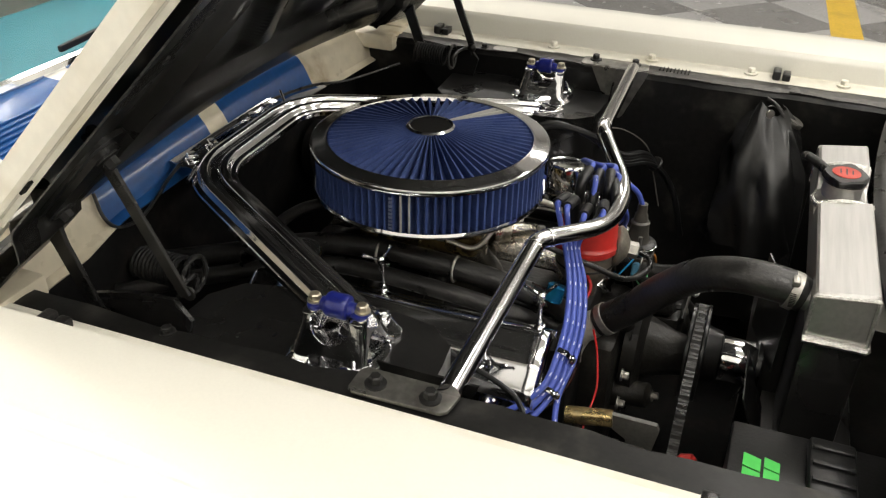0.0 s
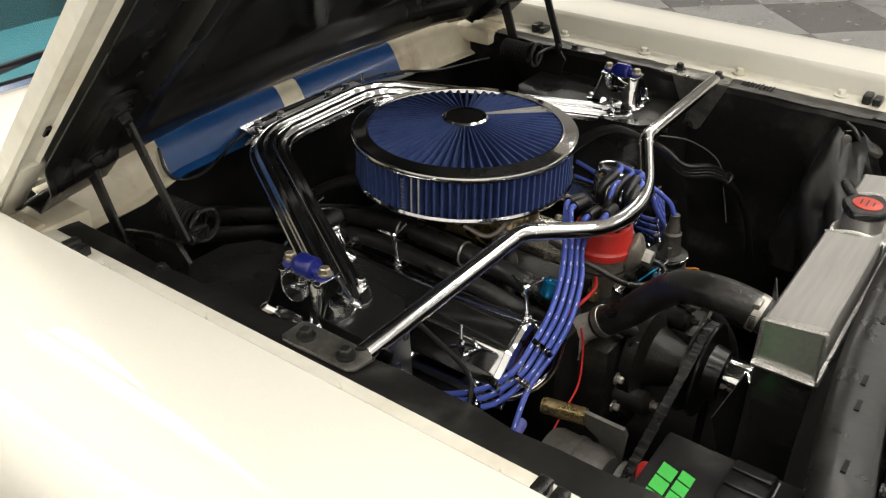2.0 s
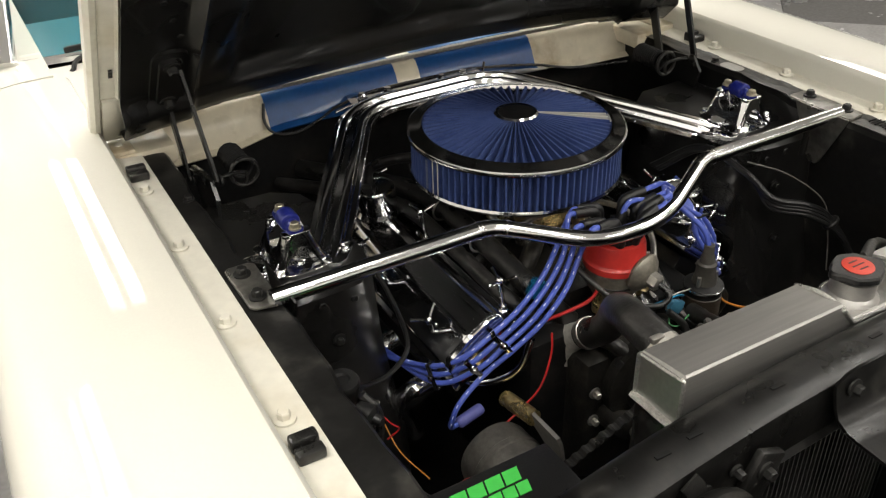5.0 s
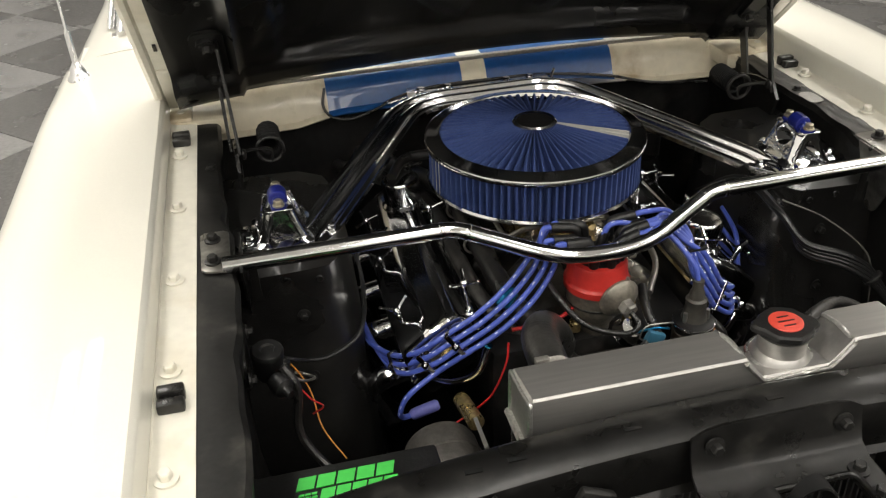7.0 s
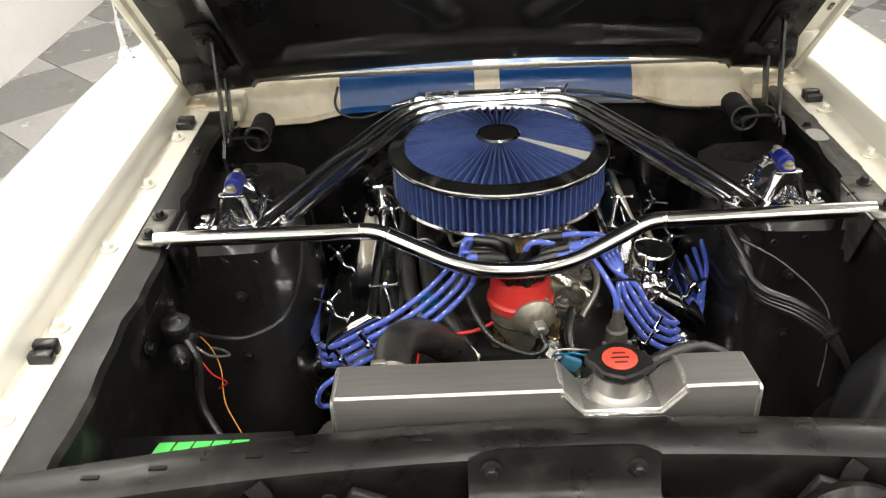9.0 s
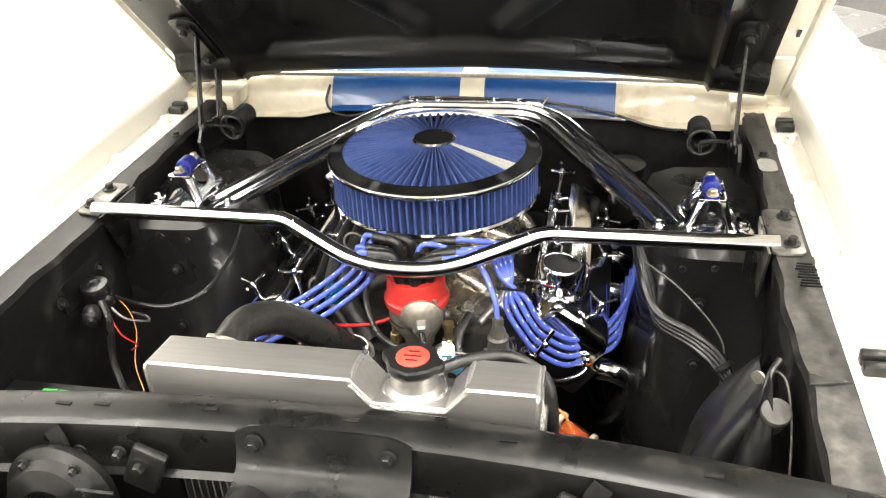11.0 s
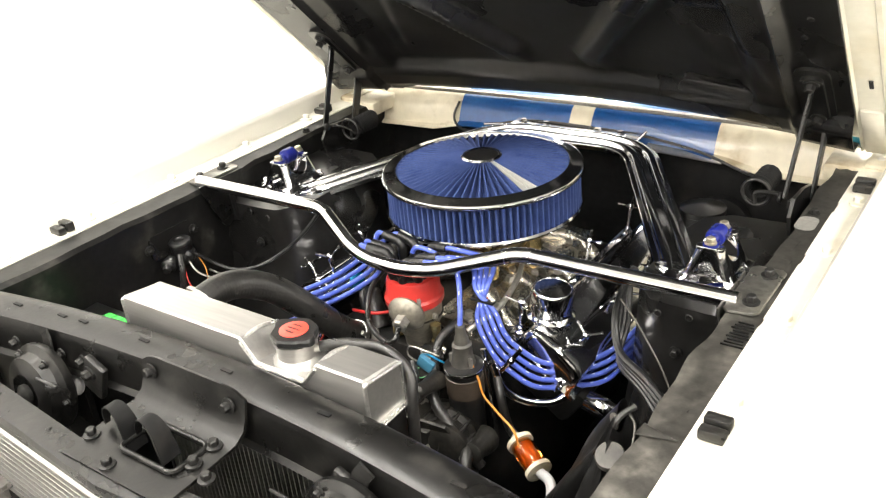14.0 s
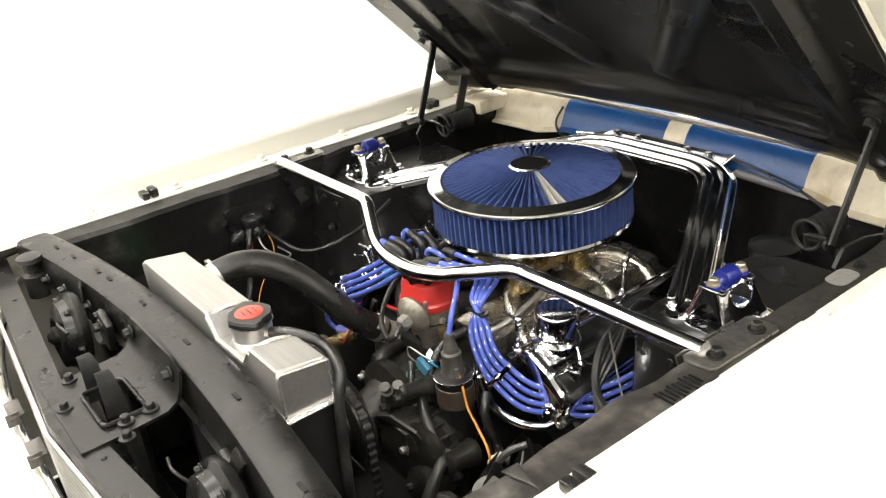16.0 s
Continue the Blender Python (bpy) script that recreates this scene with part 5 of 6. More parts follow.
for i in range(4):
    # driver side run, through two clamps
    base, corner, out = cap_boot(radians(-70 + 38 * i), (1, 0.25 - 0.12 * i, 0.15), 0.026 + 0.006 * (i % 2))
    d1 = Vector((0.206 - 0.004 * i, -0.262 - 0.005 * i, 0.790 - 0.0115 * i))
    d2 = Vector((0.276 - 0.002 * i, -0.198 - 0.004 * i, 0.741 - 0.0125 * i))
    wire = plug_wire([out, out + Vector((0.020, -0.002, 0.004)), (0.112 + 0.008 * i, -0.232 + 0.008 * i, 0.896), (0.139 + 0.004 * i, -0.262 + 0.004 * i, 0.874), (0.146 + 0.009 * (3 - i), -0.266 - 0.003 * i, 0.846 - 0.004 * i), (0.172 + 0.006 * (3 - i), -0.270 - 0.005 * i, 0.816 - 0.009 * i), d1,
                      (0.240 - 0.002 * i, -0.240 - 0.006 * i, 0.757 - 0.012 * i), d2, (0.306, -0.150 - 0.006 * i, 0.742 - 0.015 * i), (0.330 - 0.004 * i, -0.095 - 0.006 * i, 0.760 - 0.020 * i), (0.338 - 0.006 * i, -0.03 + 0.02 * i, 0.775 - 0.028 * i)],
                     [], "driver side ignition wires")
    part("boot", sweep(bent_path([base, corner, out + (out - corner) * 0.15], 0.012, 4), ring_section(0.0078, 12)), PLASTIC, wire, "black bent rubber boot")
    # passenger side run
    base, corner, out = cap_boot(radians(110 + 38 * i), (-1, 0.2 - 0.1 * i, 0.1), 0.026 + 0.006 * (i % 2))
    p1 = Vector((-0.232 + 0.008 * i, -0.270 - 0.006 * i, 0.786 - 0.009 * i))
    p2 = Vector((-0.276 + 0.008 * i, -0.262 - 0.006 * i, 0.757 - 0.010 * i))
    pts = [out, out + Vector((-0.018, -0.002, 0.0)), (-0.100 + 0.012 * i, -0.238 - 0.004 * i, 0.872 - 0.005 * i), (-0.138 + 0.012 * i, -0.256 - 0.005 * i, 0.842 - 0.007 * i), (-0.185 + 0.010 * i, -0.268 - 0.006 * i, 0.812 - 0.008 * i), p1, p2]
    if i < 3:
        pts += [Vector((-0.306, -0.222 - 0.005 * i, 0.726 - 0.012 * i)), (-0.33, -0.16 + 0.02 * i, 0.705 - 0.006 * i), (-0.335, -0.12 + 0.06 * i, 0.69)]
    else:
        pts += [(-0.298, -0.288, 0.700), (-0.312, -0.288, 0.672), (-0.308, -0.280, 0.652), (-0.292, -0.276, 0.650)]
    wire = plug_wire(pts, [], "passenger side ignition wires")
    part("boot", sweep(bent_path([base, corner, out + (out - corner) * 0.15], 0.012, 4), ring_section(0.0078, 12)), PLASTIC, wire, "black bent rubber boot")
    if i == 3:
        part("plug_boot", turned((-0.296, -0.277, 0.650), (0.95, 0.1, 0.16), [(0.006, 0), (0.009, 0.004), (0.009, 0.042), (0.007, 0.046), (0, 0.046)], 18), PALEBOOT, wire, "loose pale blue plug boot")
# coil lead
c0 = TOP + Vector((0, 0, 0.004))
plug_wire([c0, c0 + Vector((0.015, 0.0, 0.035)), (0.06, -0.245, 0.908), (0.105, -0.262, 0.895), (0.132, -0.298, 0.862), (0.138, -0.311, 0.836)], [(c0, c0 + Vector((0.010, 0.0, 0.024)))], "driver side ignition wires")


def wire_clamp(p, along, length, label="chrome ignition wire clamp"):
    clamp = thing("wire_clamp", *p, label, "clamp", "wire clamps")
    along = Vector(along).normalized()
    u = Vector((0, 0, 1))
    u = (u - along * u.dot(along)).normalized()
    n = along.cross(u)
    m = Matrix((n, along, u)).transposed().to_4x4()
    for k in (-1, 1):
        part("bar", box(*(Vector(p) + n * 0.0062 * k), 0.0022, 0.008, length, 0.0008, rot=m), CHROME, clamp)
    for k in (-1, 1):
        part("end", box(*(Vector(p) + u * (length / 2 - 0.0012) * k), 0.0144, 0.008, 0.0024, 0.0008, rot=m), CHROME, clamp)
    part("screw", hexbolt(Vector(p) + n * 0.0073 * (1 if n.y < 0 else -1), n * (1 if n.y < 0 else -1), 0.004, 0.006), CHROME, clamp)


wire_clamp((0.199, -0.271, 0.771), (0.5, 0.4, -0.6), 0.050)
wire_clamp((0.273, -0.206, 0.721), (0.3, 0.8, -0.3), 0.052)
wire_clamp((0.258, -0.234, 0.717), (0.4, 0.7, -0.3), 0.020)
wire_clamp((-0.221, -0.280, 0.773), (-0.6, 0.2, -0.5), 0.046)
wire_clamp((-0.266, -0.272, 0.743), (-0.6, 0.2, -0.5), 0.036)
wire_clamp((-0.306, -0.228, 0.713), (-0.4, 0.7, -0.3), 0.044)
comb = thing("wire_comb", 0.148, -0.266, 0.858, "small black plastic comb spacing the blue wires", "clamp")
part("bar", box(0.152, -0.268, 0.860, 0.040, 0.005, 0.004, 0.001), PLASTIC, comb)
for k in range(5):
    part("tooth", box(0.132 + 0.010 * k, -0.264, 0.860, 0.002, 0.012, 0.004, 0.0008), PLASTIC, comb)

# ---- hoses ----
hose = thing("radiator_hose", -0.1, -0.42, 0.72, "thick black rubber upper radiator hose with clamps", "hose")
HP = [(-0.169, -0.550, 0.912), (-0.169, -0.525, 0.919), (-0.166, -0.487, 0.920), (-0.154, -0.452, 0.909), (-0.134, -0.418, 0.884), (-0.108, -0.383, 0.840), (-0.090, -0.350, 0.795), (-0.085, -0.318, 0.762), (-0.085, -0.298, 0.746)]
part("hose", tube(HP, 0.0228, 24, 24, scale=lambda t: 1.0 + 0.0035 * math.sin(t * 330)), RUBBER, hose)
part("clamp", turned((-0.169, -0.542, 0.9135), (0, 1, 0.25), [(0.0230, 0), (0.0246, 0.0005), (0.0246, 0.0110), (0.0230, 0.0115)], 36, closed=True), STEEL, hose, "steel worm clamp")
part("clamp_screw", box(-0.182, -0.537, 0.936, 0.018, 0.009, 0.008, 0.002), STEEL, hose)
for k in range(9):
    a = radians(160 + 5.5 * k)
    part("clamp_slot", box(-0.169 + 0.0247 * math.cos(a), -0.5365, 0.915 + 0.0247 * math.sin(a), 0.0008, 0.007, 0.0011, rot=Matrix.Rotation(-a, 4, "Y")), DEEP, hose)
part("clamp", turned((-0.085, -0.303, 0.750), (0.0, -0.74, 0.67), [(0.0230, 0), (0.0246, 0.0005), (0.0246, 0.0105), (0.0230, 0.011)], 36, closed=True), STEEL, hose, "steel worm clamp")
part("clamp_screw", box(-0.064, -0.312, 0.764, 0.010, 0.016, 0.008, 0.002, rot=Matrix.Rotation(radians(-42), 4, "X")), STEEL, hose)
part("outlet", rod((-0.169, -0.557, 0.910), (-0.169, -0.53, 0.917), 0.018, 0.018, 24), ALU, hose)
over = thing("overflow_hose", 0.2, -0.55, 0.7, "thin black rubber overflow hose", "hose")
part("hose", tube([(0.112, -0.575, 0.947), (0.14, -0.560, 0.951), (0.185, -0.540, 0.945), (0.224, -0.542, 0.922), (0.236, -0.556, 0.885), (0.237, -0.562, 0.81), (0.236, -0.566, 0.72)], 0.0072, 14), RUBBER, over)
part("nipple", rod((0.105, -0.582, 0.945), (0.122, -0.570, 0.948), 0.005, 0.005, 12), STEEL, over)
heater = thing("heater_hose", -0.14, 0.0, 0.75, "black rubber heater hose along the manifold", "hose")
part("hose", tube([(-0.075, -0.25, 0.735), (-0.12, -0.21, 0.79), (-0.135, -0.08, 0.818), (-0.145, 0.10, 0.822), (-0.20, 0.25, 0.80), (-0.26, 0.385, 0.78)], 0.017, 16), RUBBER, heater)
part("hose", tube([(-0.10, -0.24, 0.725), (-0.155, -0.19, 0.775), (-0.172, -0.06, 0.800), (-0.18, 0.10, 0.805), (-0.24, 0.25, 0.785), (-0.31, 0.385, 0.76)], 0.013, 16), RUBBER, heater)
for y in (-0.09, 0.03):
    part("clip", tube([(-0.14 + 0.0185 * math.cos(a), y, 0.819 + 0.0185 * math.sin(a)) for a in [0.3 * i for i in range(22)]], 0.002, 6, 2), STEEL, heater)
bypass = thing("bypass_hose", -0.03, -0.30, 0.66, "short black rubber coolant hose", "hose")
part("hose", tube([(-0.055, -0.285, 0.72), (-0.045, -0.325, 0.725), (-0.03, -0.345, 0.70), (-0.02, -0.345, 0.66), (-0.015, -0.34, 0.62)], 0.012, 14), RUBBER, bypass)
pcv = thing("breather_hose", -0.2, 0.2, 0.79, "black rubber breather hose", "hose")
part("hose", tube([(-0.238, 0.12, 0.85), (-0.20, 0.17, 0.86), (-0.12, 0.16, 0.86), (-0.06, 0.10, 0.85)], 0.009, 12), RUBBER, pcv)

# ---- fuel filter, headers ----
filt = thing("fuel_filter", 0.259, -0.34, 0.60, "amber glass fuel filter with pale end caps", "fuel filter")
fa = Vector((0.80, -0.45, -0.26)).normalized()
f0 = Vector((0.232, -0.306, 0.640))
part("glass", turned(f0, fa, [(0.017, 0), (0.0185, 0.004), (0.0185, 0.045), (0.016, 0.05)], 28), AMBER, filt, "amber fuel-filled glass")
part("element", turned(f0 + fa * 0.004, fa, [(0.010, 0), (0.010, 0.04), (0, 0.04)], 20), ORANGE, filt)
for h in (-0.008, 0.048):
    part("end_cap", turned(f0 + fa * h, fa, [(0.010, 0), (0.022, 0.001), (0.022, 0.008), (0.016, 0.009)], 28), COWL, filt, "pale end cap")
part("fuel_line", tube([f0 - fa * 0.008, f0 - fa * 0.04, (0.20, -0.305, 0.715), (0.17, -0.27, 0.75)], 0.007, 12), RUBBER, filt)
part("fuel_line", tube([f0 + fa * 0.056, f0 + fa * 0.09, (0.33, -0.42, 0.57)], 0.008, 12), PALE, filt)
part("clip", turned(f0 - fa * 0.018, fa, [(0.0085, 0), (0.0095, 0.001), (0.0095, 0.008), (0.0085, 0.009)], 16), STEEL, filt)
for name, s in SIDES:
    head = thing("exhaust_header", s * 0.3, 0.0, 0.55, "chrome tubular exhaust header", "exhaust header", "exhaust headers")
    for k in range(4):
        y = -0.18 + 0.12 * k
        part("pipe", tube([(s * 0.285, y, 0.66), (s * 0.32, y, 0.65), (s * 0.335, y + 0.02, 0.61), (s * 0.30, y + 0.05, 0.52), (s * 0.27, 0.10 + 0.02 * k, 0.42)], 0.019, 14), CHROME_CAST, head)
    part("loop", tube([(s * 0.175, -0.285, 0.765), (s * 0.190, -0.280, 0.715), (s * 0.222, -0.262, 0.690), (s * 0.255, -0.235, 0.685), (s * 0.275, -0.21, 0.70)], 0.0075, 12), CHROME, head, "bright dipstick and line loop")

# ---- battery ----
bat = thing("battery", -0.42, -0.58, 0.58, "black car battery with green lettering blocks", "battery")
part("case", box(-0.421, -0.582, 0.69, 0.235, 0.165, 0.21, 0.008), PLASTIC, bat)
part("top_plate", box(-0.421, -0.582, 0.799, 0.238, 0.168, 0.012, 0.004), PLASTIC, bat)
strip_bar = part("vent_strip", box(-0.40, -0.605, 0.812, 0.17, 0.05, 0.018, 0.005), PLASTIC, bat)
for k in range(6):
    part("rib", box(-0.465 + 0.026 * k, -0.605, 0.8225, 0.006, 0.044, 0.004, 0.001), PLASTIC, strip_bar)


def logo_block(x, y, w, h, bm):
    """One slanted plain block lying on the battery."""
    sk = 0.28 * h
    plate([(0, 0), (w, 0), (w + sk, h), (sk, h)], (x, y, 0.8052), (1, 0, 0), (0, 1, 0), 0.0012, bm=bm)


for i in range(5):
    bm = bmesh.new()
    logo_block(-0.474 + 0.0232 * i, -0.533, 0.0205, 0.019, bm)
    part("emblem_block", bm, GREEN, bat, "bright green slanted emblem block")
    bm = bmesh.new()
    logo_block(-0.449 + 0.0182 * i, -0.553, 0.016, 0.0165, bm)
    part("emblem_block", bm, GREEN, bat, "bright green slanted emblem block")
for i in range(3):
    for j in range(3):
        part("emblem_square", plate([(0, 0), (0.006, 0), (0.007, 0.003), (0.001, 0.003)], (-0.472 + 0.0075 * j, -0.553 + 0.0055 * i, 0.8052), (1, 0, 0), (0, 1, 0), 0.0012), GREEN, bat)
for i in range(4):
    part("printed_bar", box(-0.325, -0.63 + 0.012 * i, 0.8056, 0.03 - 0.006 * (i % 2), 0.003, 0.001), PALE, bat)
cable = thing("battery_cable", -0.25, -0.5, 0.6, "red battery cable with terminal", "cable")
part("cable", tube([(-0.415, -0.49, 0.740), (-0.405, -0.470, 0.749), (-0.388, -0.458, 0.746), (-0.366, -0.458, 0.733), (-0.350, -0.465, 0.71), (-0.340, -0.47, 0.65)], 0.005, 12), REDWIRE, cable)
part("terminal", turned((-0.418, -0.492, 0.745), (0, 0, 1), [(0.012, 0), (0.012, 0.016), (0.008, 0.02), (0, 0.02)], 16), GOLD, cable)

# ---- apron fittings ----
sol = thing("starter_solenoid", -0.495, -0.33, 0.82, "black starter solenoid with cables on the apron", "solenoid")
part("body", turned((-0.488, -0.325, 0.825), (0.05, -0.1, 1), [(0.016, -0.012), (0.019, -0.006), (0.0205, 0.0), (0.0205, 0.026), (0.0215, 0.027), (0.0215, 0.032), (0.0195, 0.035), (0.010, 0.036), (0.008, 0.033), (0, 0.033)], 28), PLASTIC, sol)
part("plate", plate(rounded(0.10, 0.05, 0.012), (-0.518, -0.325, 0.852), (0, 1, 0), (0, 0, 1), 0.005), BLACK, sol)
for y in (-0.022, 0.022):
    part("post", turned((-0.482, -0.335 + y, 0.830), (0.5, -0.85, -0.1), [(0.012, 0), (0.014, 0.01), (0.014, 0.022), (0.008, 0.026), (0.006, 0.036), (0, 0.036)], 20), PLASTIC, sol, "black cable post")
for y in (-0.055, 0.05):
    part("ear_bolt", hexbolt((-0.512, -0.325 + y, 0.855), (1, 0, 0), 0.006, 0.01), BOLT, sol)
for pts, r, m in (([(-0.47, -0.345, 0.84), (-0.455, -0.36, 0.81), (-0.46, -0.37, 0.74), (-0.42, -0.41, 0.69), (-0.38, -0.45, 0.67)], 0.006, RUBBER),
                  ([(-0.47, -0.315, 0.835), (-0.452, -0.31, 0.80), (-0.438, -0.325, 0.77), (-0.430, -0.36, 0.735), (-0.405, -0.39, 0.70)], 0.0010, ORANGE),
                  ([(-0.47, -0.32, 0.835), (-0.44, -0.29, 0.80), (-0.40, -0.275, 0.79), (-0.355, -0.245, 0.80), (-0.337, -0.17, 0.82), (-0.337, -0.09, 0.855)], 0.0036, PLASTIC),
                  ([(-0.475, -0.33, 0.83), (-0.45, -0.33, 0.80), (-0.43, -0.30, 0.775), (-0.445, -0.28, 0.77), (-0.455, -0.30, 0.79)], 0.002, STEEL),
                  ([(-0.46, -0.35, 0.82), (-0.44, -0.36, 0.79), (-0.425, -0.35, 0.765), (-0.440, -0.345, 0.75)], 0.0012, REDWIRE)):
    part("lead", tube(pts, r, 8), m, sol)
redw = thing("red_wire", -0.2, -0.32, 0.64, "thin red loose wire", "wire")
part("wire", tube([(-0.148, -0.300, 0.775), (-0.155, -0.310, 0.745), (-0.18, -0.32, 0.70), (-0.215, -0.315, 0.665), (-0.25, -0.32, 0.645), (-0.275, -0.35, 0.62), (-0.29, -0.39, 0.60)], 0.0016, 8), REDWIRE, redw)
orw = thing("orange_wire", 0.2, -0.31, 0.67, "thin orange loose wire", "wire")
part("wire", tube([(0.150, -0.312, 0.78), (0.168, -0.318, 0.755), (0.178, -0.32, 0.725), (0.205, -0.325, 0.705), (0.238, -0.335, 0.69), (0.25, -0.34, 0.665)], 0.002, 8), ORANGE, orw)
harness = thing("wiring_harness", 0.42, -0.25, 0.70, "bundle of black cables over the shock tower", "cable")
for k in range(4):
    o = 0.006 * k
    part("cable", tube([(0.300, -0.02 + o, 0.80), (0.325, -0.10, 0.865 + o * 0.4), (0.340 + o, -0.19, 0.852 - o), (0.365, -0.235, 0.815 - o), (0.42, -0.265 - o * 0.5, 0.80 - o), (0.462, -0.285 - o, 0.77 - o), (0.487, -0.33, 0.70), (0.49, -0.36, 0.60)], 0.0045 if k else 0.006, 8), PLASTIC, harness)
part("cable", tube([(0.345, -0.185, 0.87), (0.40, -0.23, 0.85), (0.455, -0.27, 0.80), (0.46, -0.29, 0.74), (0.45, -0.31, 0.68)], 0.0014, 6), ALTCASE, harness)
part("tie", turned((0.458, -0.288, 0.768), (0.5, -0.4, -0.7), [(0.014, 0), (0.016, 0.002), (0.016, 0.006), (0.014, 0.008)], 14), BOLT, harness)

bag = thing("washer_bag", 0.46, -0.5, 0.68, "black vinyl washer fluid bag with flat cap", "washer bag")
rows = []
for k in range(15):
    g = k / 14
    z = 0.905 - 0.25 * g
    cx = 0.478 - 0.05 * g
    cyy = -0.475 - 0.035 * g
    wx = 0.006 + 0.055 * math.sin(min(1, g * 1.3) * math.pi / 2)
    wy = 0.028 + 0.075 * g ** 0.7
    ring = []
    for i in range(33):
        a = 2 * math.pi * i / 32
        f = 1 + 0.20 * math.sin(5 * a + 5 * g) * (1 - 0.5 * g) + 0.10 * math.sin(9 * a - 6 * g) + 0.05 * math.sin(15 * a + 9 * g)
        ring.append((cx + wx * f * math.cos(a), cyy + wy * f * math.sin(a), z + 0.012 * math.sin(3 * a) * (1 - g)))
    rows.append(ring)
part("bag", skin(rows), VINYL, bag, "wrinkled black vinyl bag", sharp=80)
part("grommet", turned((0.472, -0.478, 0.895), (-0.7, -0.7, 0.1), [(0.004, 0), (0.010, 0.001), (0.010, 0.004), (0.004, 0.005)], 18), STEEL, bag)
part("cap", turned((0.486, -0.510, 0.855), (0.0, -0.45, 0.9), [(0.014, 0), (0.014, 0.025), (0.017, 0.027), (0.0175, 0.030), (0.0175, 0.034), (0.016, 0.036), (0, 0.037)], 28), BOOTGREY, bag, "flat round black cap")
part("hook_wire", tube([(0.485, -0.47, 0.905), (0.50, -0.49, 0.90), (0.505, -0.53, 0.86), (0.505, -0.56, 0.80), (0.495, -0.565, 0.795)], 0.0014, 8), ALTCASE, bag)
part("strap", tube([(0.472, -0.512, 0.885), (0.48, -0.49, 0.91), (0.492, -0.47, 0.918)], 0.004, 8), RUBBER, bag)
master = thing("brake_booster", 0.31, 0.27, 0.70, "black brake master cylinder", "brake part")
part("body", turned((0.31, 0.385, 0.74), (0, -1, 0), [(0.06, 0), (0.06, 0.02), (0.03, 0.03), (0.03, 0.16), (0.0, 0.16)], 28), DEEP, master)
part("reservoir", turned((0.31, 0.26, 0.755), (0, 0, 1), [(0.04, 0), (0.04, 0.06), (0.043, 0.062), (0.043, 0.072), (0.01, 0.08), (0, 0.08)], 28), BLACK, master)
lines = thing("cowl_cable", -0.2, 0.37, 0.88, "thin grey cable hanging along the cowl", "cable")
part("cable", tube([(-0.318, 0.385, 0.930), (-0.325, 0.368, 0.90), (-0.31, 0.36, 0.878), (-0.27, 0.355, 0.872), (-0.22, 0.358, 0.885), (-0.18, 0.36, 0.902), (-0.10, 0.37, 0.912), (0.02, 0.372, 0.912), (0.14, 0.372, 0.908), (0.27, 0.36, 0.893), (0.36, 0.33, 0.878), (0.44, 0.25, 0.90)], 0.0028, 8), RUBBER, lines)
part("guide", plate([(0, 0), (0.16, 0), (0.15, 0.02), (0.0, 0.025)], (0.15, 0.352, 0.886), (1, 0, -0.05), (0, 1, 0.2), 0.002), ALU, lines)

# ---- more engine fittings ----
for k, (x, y, z, r) in enumerate(((0.06, -0.375, 0.70, 0.016), (0.12, -0.385, 0.655, 0.02), (0.15, -0.40, 0.61, 0.026), (-0.05, -0.37, 0.60, 0.02), (0.10, -0.37, 0.735, 0.012), (0.175, -0.36, 0.64, 0.018))):
    part("boss", turned((x, y + 0.04, z), (0.15 * (k % 3 - 1), -1, 0.2), [(r * 1.3, 0), (r * 1.2, 0.02), (r, 0.03), (r, 0.055), (r * 0.6, 0.06)], 18), DARKCAST, engine, "oily cast boss")
    part("boss_bolt", hexbolt((x, y - 0.018, z + 0.006), (0, -1, 0.2), 0.006, 0.012), STEEL if k % 2 else BOLT, engine)
for pts, r, m in (([(0.08, -0.31, 0.74), (0.10, -0.35, 0.72), (0.15, -0.37, 0.68), (0.19, -0.36, 0.62)], 0.009, RUBBER),
                  ([(0.05, -0.33, 0.755), (0.07, -0.35, 0.73), (0.065, -0.37, 0.69), (0.10, -0.40, 0.64)], 0.006, RUBBER),
                  ([(0.085, -0.24, 0.79), (0.075, -0.285, 0.775), (0.085, -0.32, 0.74), (0.09, -0.33, 0.70)], 0.0075, RUBBER),
                  ([(0.05, -0.30, 0.75), (0.075, -0.315, 0.765), (0.10, -0.31, 0.755), (0.11, -0.29, 0.74)], 0.0018, BLUEANOD),
                  ([(-0.03, -0.26, 0.79), (-0.06, -0.275, 0.785), (-0.095, -0.27, 0.775), (-0.13, -0.26, 0.765)], 0.003, REDWIRE),
                  ([(0.10, -0.06, 0.81), (0.125, -0.12, 0.815), (0.13, -0.19, 0.80), (0.10, -0.24, 0.775)], 0.005, STEEL)):
    part("line", tube(pts, r, 10), m, engine)
for k in range(8):
    x, y = 0.075 + 0.025 * (k % 3), -0.20 + 0.045 * k
    part("intake_bolt", hexbolt((x, y, 0.772 - 0.006 * (k % 3)), (0.2, 0, 1), 0.0075, 0.014, 1.5), STEEL, engine)
for k in range(5):
    part("carb_detail", turned((0.035 + 0.012 * (k % 2), -0.09 + 0.045 * k, 0.80), (1, -0.3, 0.2), [(0.011, 0), (0.011, 0.018), (0.007, 0.022), (0.005, 0.034), (0, 0.034)], 10), GOLD if k % 2 else CAST, engine)
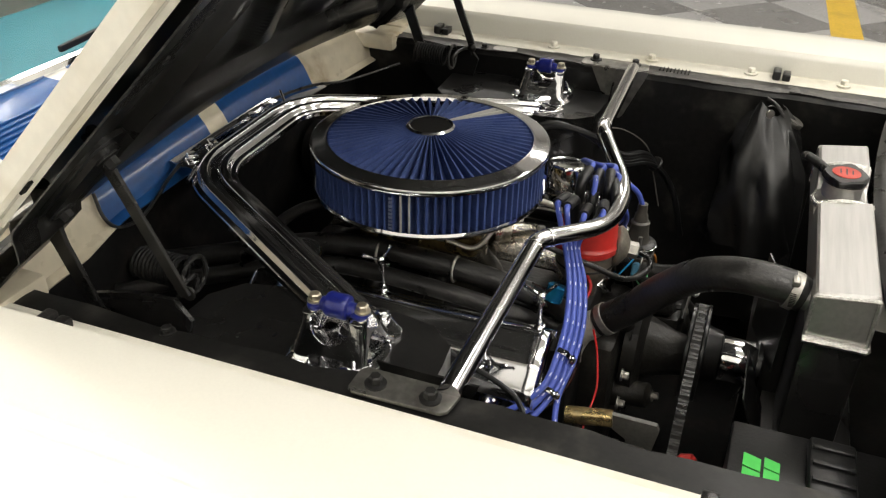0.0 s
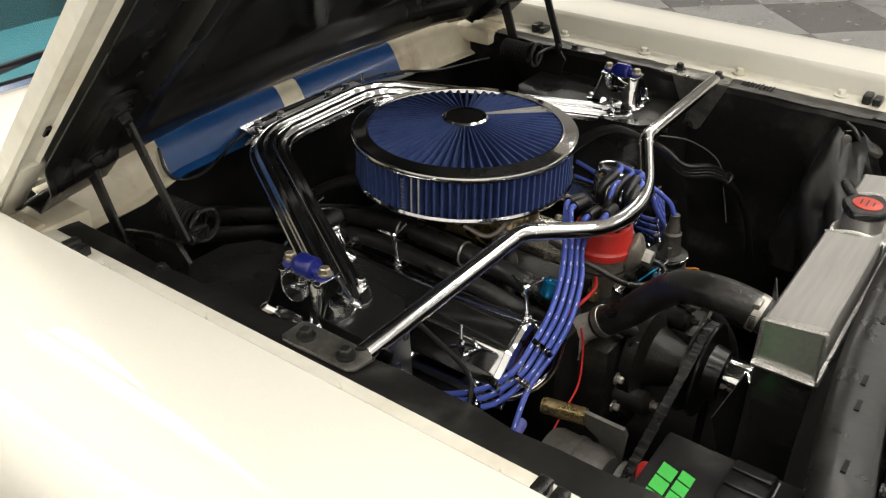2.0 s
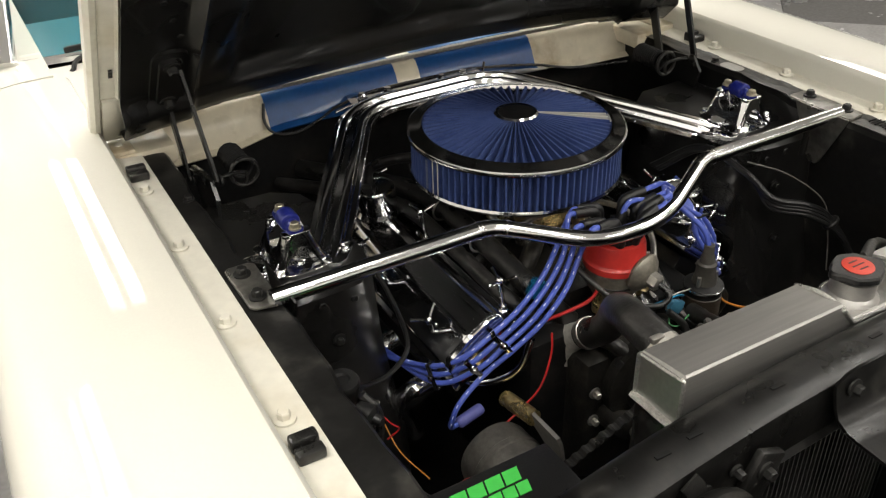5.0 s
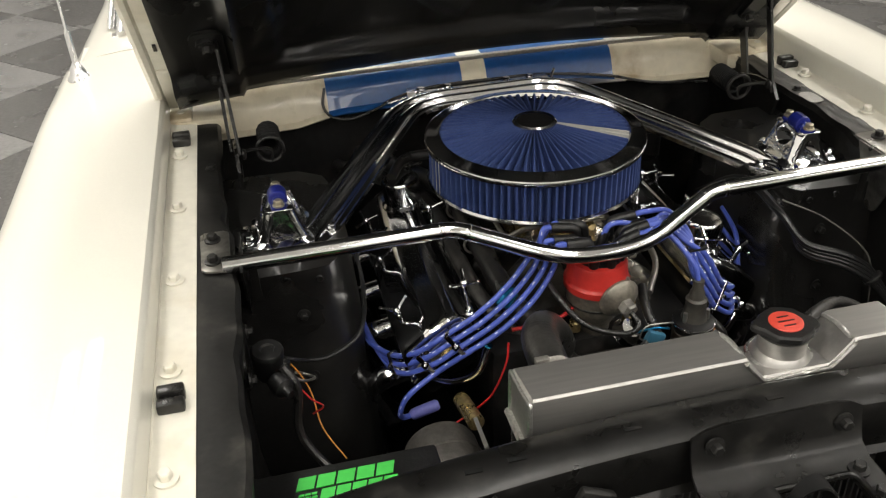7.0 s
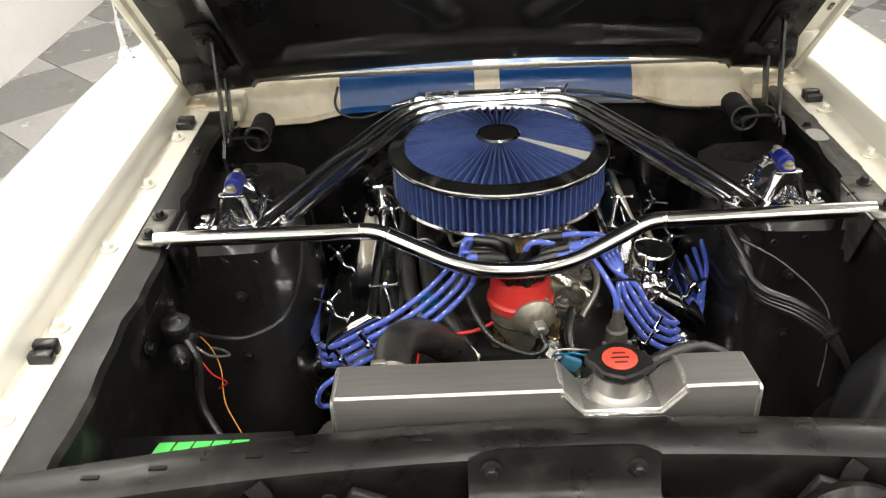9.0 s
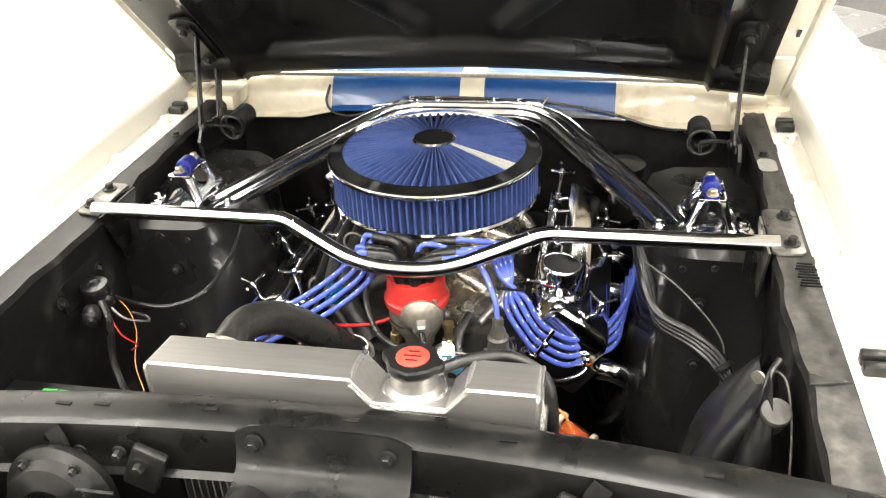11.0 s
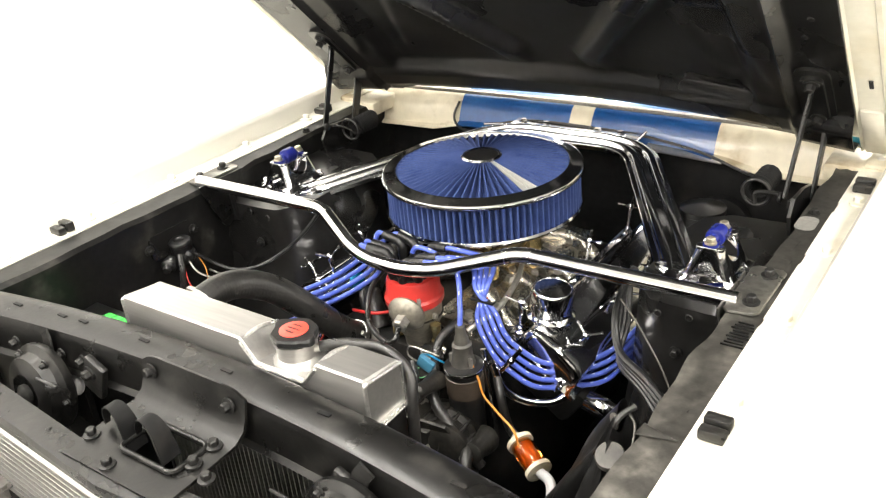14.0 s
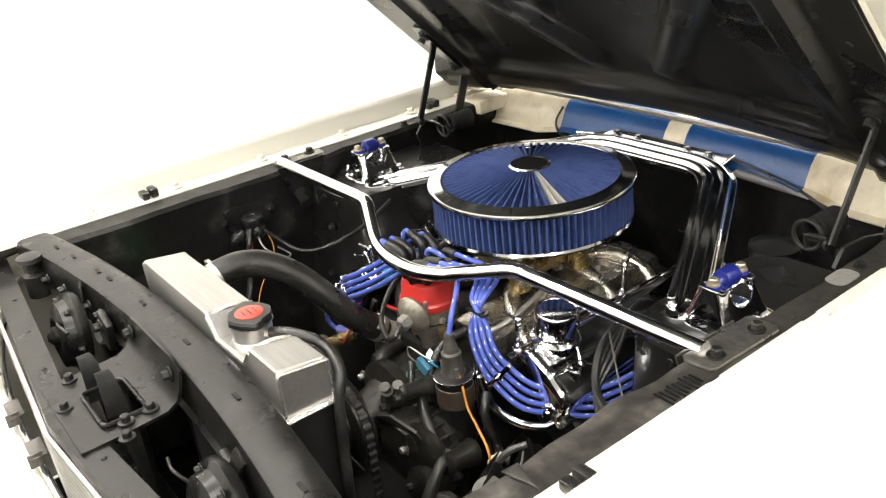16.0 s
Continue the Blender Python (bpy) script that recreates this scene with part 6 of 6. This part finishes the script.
part("dipstick_tube", tube([(0.165, -0.27, 0.60), (0.17, -0.29, 0.70), (0.155, -0.28, 0.78)], 0.005, 10), CHROME, engine)
part("coolant_elbow", turned((0.05, -0.27, 0.725), (0.1, -0.5, 0.8), [(0.022, 0), (0.024, 0.008), (0.018, 0.014), (0.016, 0.03)], 20), CHROME_CAST, engine, "bright cast elbow")

# ---- ribbed pump casting low at the front of the engine
pump = thing("accessory_pump", 0.115, -0.36, 0.60, "oily black ribbed pump casting with bright fittings", "pump")
part("body", turned((0.115, -0.325, 0.640), (0.25, -1, 0.10), [(0.030, 0), (0.052, 0.004), (0.056, 0.012), (0.056, 0.030), (0.048, 0.036), (0.048, 0.052), (0.052, 0.056), (0.052, 0.066), (0.040, 0.074), (0.018, 0.078)], 36), DARKCAST, pump)
for k in range(7):
    a = radians(20 + 22 * k)
    part("rib", box(0.119 + 0.050 * math.cos(a), -0.358, 0.643 + 0.050 * math.sin(a), 0.006, 0.046, 0.014, 0.002, rot=Matrix.Rotation(math.pi / 2 - a, 4, "Y")), DARKCAST, pump)
part("bracket", plate([(-0.055, 0.02), (0.0, 0.034), (0.060, 0.012), (0.066, 0.0), (0.010, 0.012), (-0.050, 0.004)], (0.105, -0.402, 0.690), (1, 0, 0.3), (0, -0.3, 1), 0.005, bevel=0.001), DARKCAST, pump, "bent black adjusting bracket")
for p in ((0.060, -0.385, 0.726), (0.078, -0.372, 0.732)):
    part("fitting", turned(p, (0.3, -0.4, 0.85), [(0.008, 0), (0.010, 0.003), (0.010, 0.010), (0.006, 0.012), (0.006, 0.020), (0.0085, 0.021), (0.0085, 0.026), (0, 0.027)], 12), ALTCASE, pump, "bright pipe fitting")
part("return_hose", tube([(0.17, -0.36, 0.66), (0.185, -0.395, 0.645), (0.190, -0.43, 0.60), (0.17, -0.45, 0.54)], 0.010, 12), RUBBER, pump)
part("tan_casting", turned((0.175, -0.385, 0.565), (0.6, -0.75, 0.3), [(0.030, 0), (0.034, 0.004), (0.034, 0.020), (0.022, 0.026), (0.020, 0.045), (0.012, 0.050)], 24), ALTCASE, pump, "brownish grey cast outlet")
part("plug_connector", box(0.072, -0.322, 0.752, 0.030, 0.010, 0.022, 0.003, rot=Matrix.Rotation(radians(25), 4, "Y")), CONNECT, pump, "pale blue plastic wire connector")
for pts, m in (([(0.058, -0.322, 0.750), (0.044, -0.330, 0.765), (0.052, -0.332, 0.785), (0.085, -0.330, 0.783), (0.10, -0.322, 0.775)], STEEL), ([(0.060, -0.325, 0.742), (0.048, -0.338, 0.738), (0.060, -0.345, 0.734), (0.085, -0.34, 0.742)], GREENWIRE)):
    part("lead", tube(pts, 0.0013, 6), m, pump)

# ---- antenna on the passenger fender ----
ant = thing("antenna", -0.785, 0.51, 0.965, "chrome whip radio antenna on the fender", "antenna")
part("base", turned((-0.785, 0.51, 0.962), (0, 0, 1), [(0.022, 0), (0.022, 0.004), (0.018, 0.008), (0.014, 0.022), (0.009, 0.03), (0.006, 0.036)], 28), CHROME, ant)
part("mast", turned((-0.785, 0.51, 0.995), (-0.02, 0.05, 1), [(0.006, 0), (0.006, 0.06), (0.003, 0.07), (0.0018, 0.20), (0.0015, 0.75), (0.003, 0.755), (0, 0.76)], 14), CHROME, ant)

# ---- floor tiles ----
TILE = 0.60
tile_mesh = bmesh.new()
box(0, 0, 0.0, TILE - 0.004, TILE - 0.004, 0.010, 0.002, bm=tile_mesh, seg=1)
meshes = []
for m in (TILE_A, TILE_B):
    me = bpy.data.meshes.new("tile")
    tile_mesh.to_mesh(me)
    me.materials.append(m)
    meshes.append(me)
tile_mesh.free()
turn45 = radians(45)
rest = [bmesh.new(), bmesh.new()]
count = 0

for i in range(-18, 19):
    for j in range(-18, 19):
        x = 0.7 + (i * math.cos(turn45) - j * math.sin(turn45)) * TILE
        y = 0.85 + (i * math.sin(turn45) + j * math.cos(turn45)) * TILE
        if not (-2.75 < x < 8.4 and -7.1 < y < 9.1):
            continue
        seen = (x < -1.0 and 0.4 < y) or (1.3 < x < 6.6 and -2.2 < y < 5.6)
        if not seen:
            box(x, y, -0.001, TILE - 0.004, TILE - 0.004, 0.010, bm=rest[(i + j) % 2], rot=Matrix.Rotation(turn45, 4, "Z"))
            continue
        ob = new("tile", meshes[(i + j) % 2])
        ob.parent = floor
        ob.location, ob.rotation_euler = (x, y, -0.001), (0, 0, turn45)
        count += 1
for bm, m in zip(rest, (TILE_A, TILE_B)):
    tagged(part("tiles", bm, m, floor), kind="stuff")
tape = part("floor_tape", skin([[(3.0, -0.84, 0.0046), (3.0, -1.02, 0.0046)], [(7.0, -0.70, 0.0046), (7.0, -0.88, 0.0046)]], thickness=0.0008), YELLOW)
tagged(tape, "worn yellow floor marking line", "floor marking", kind="structure")
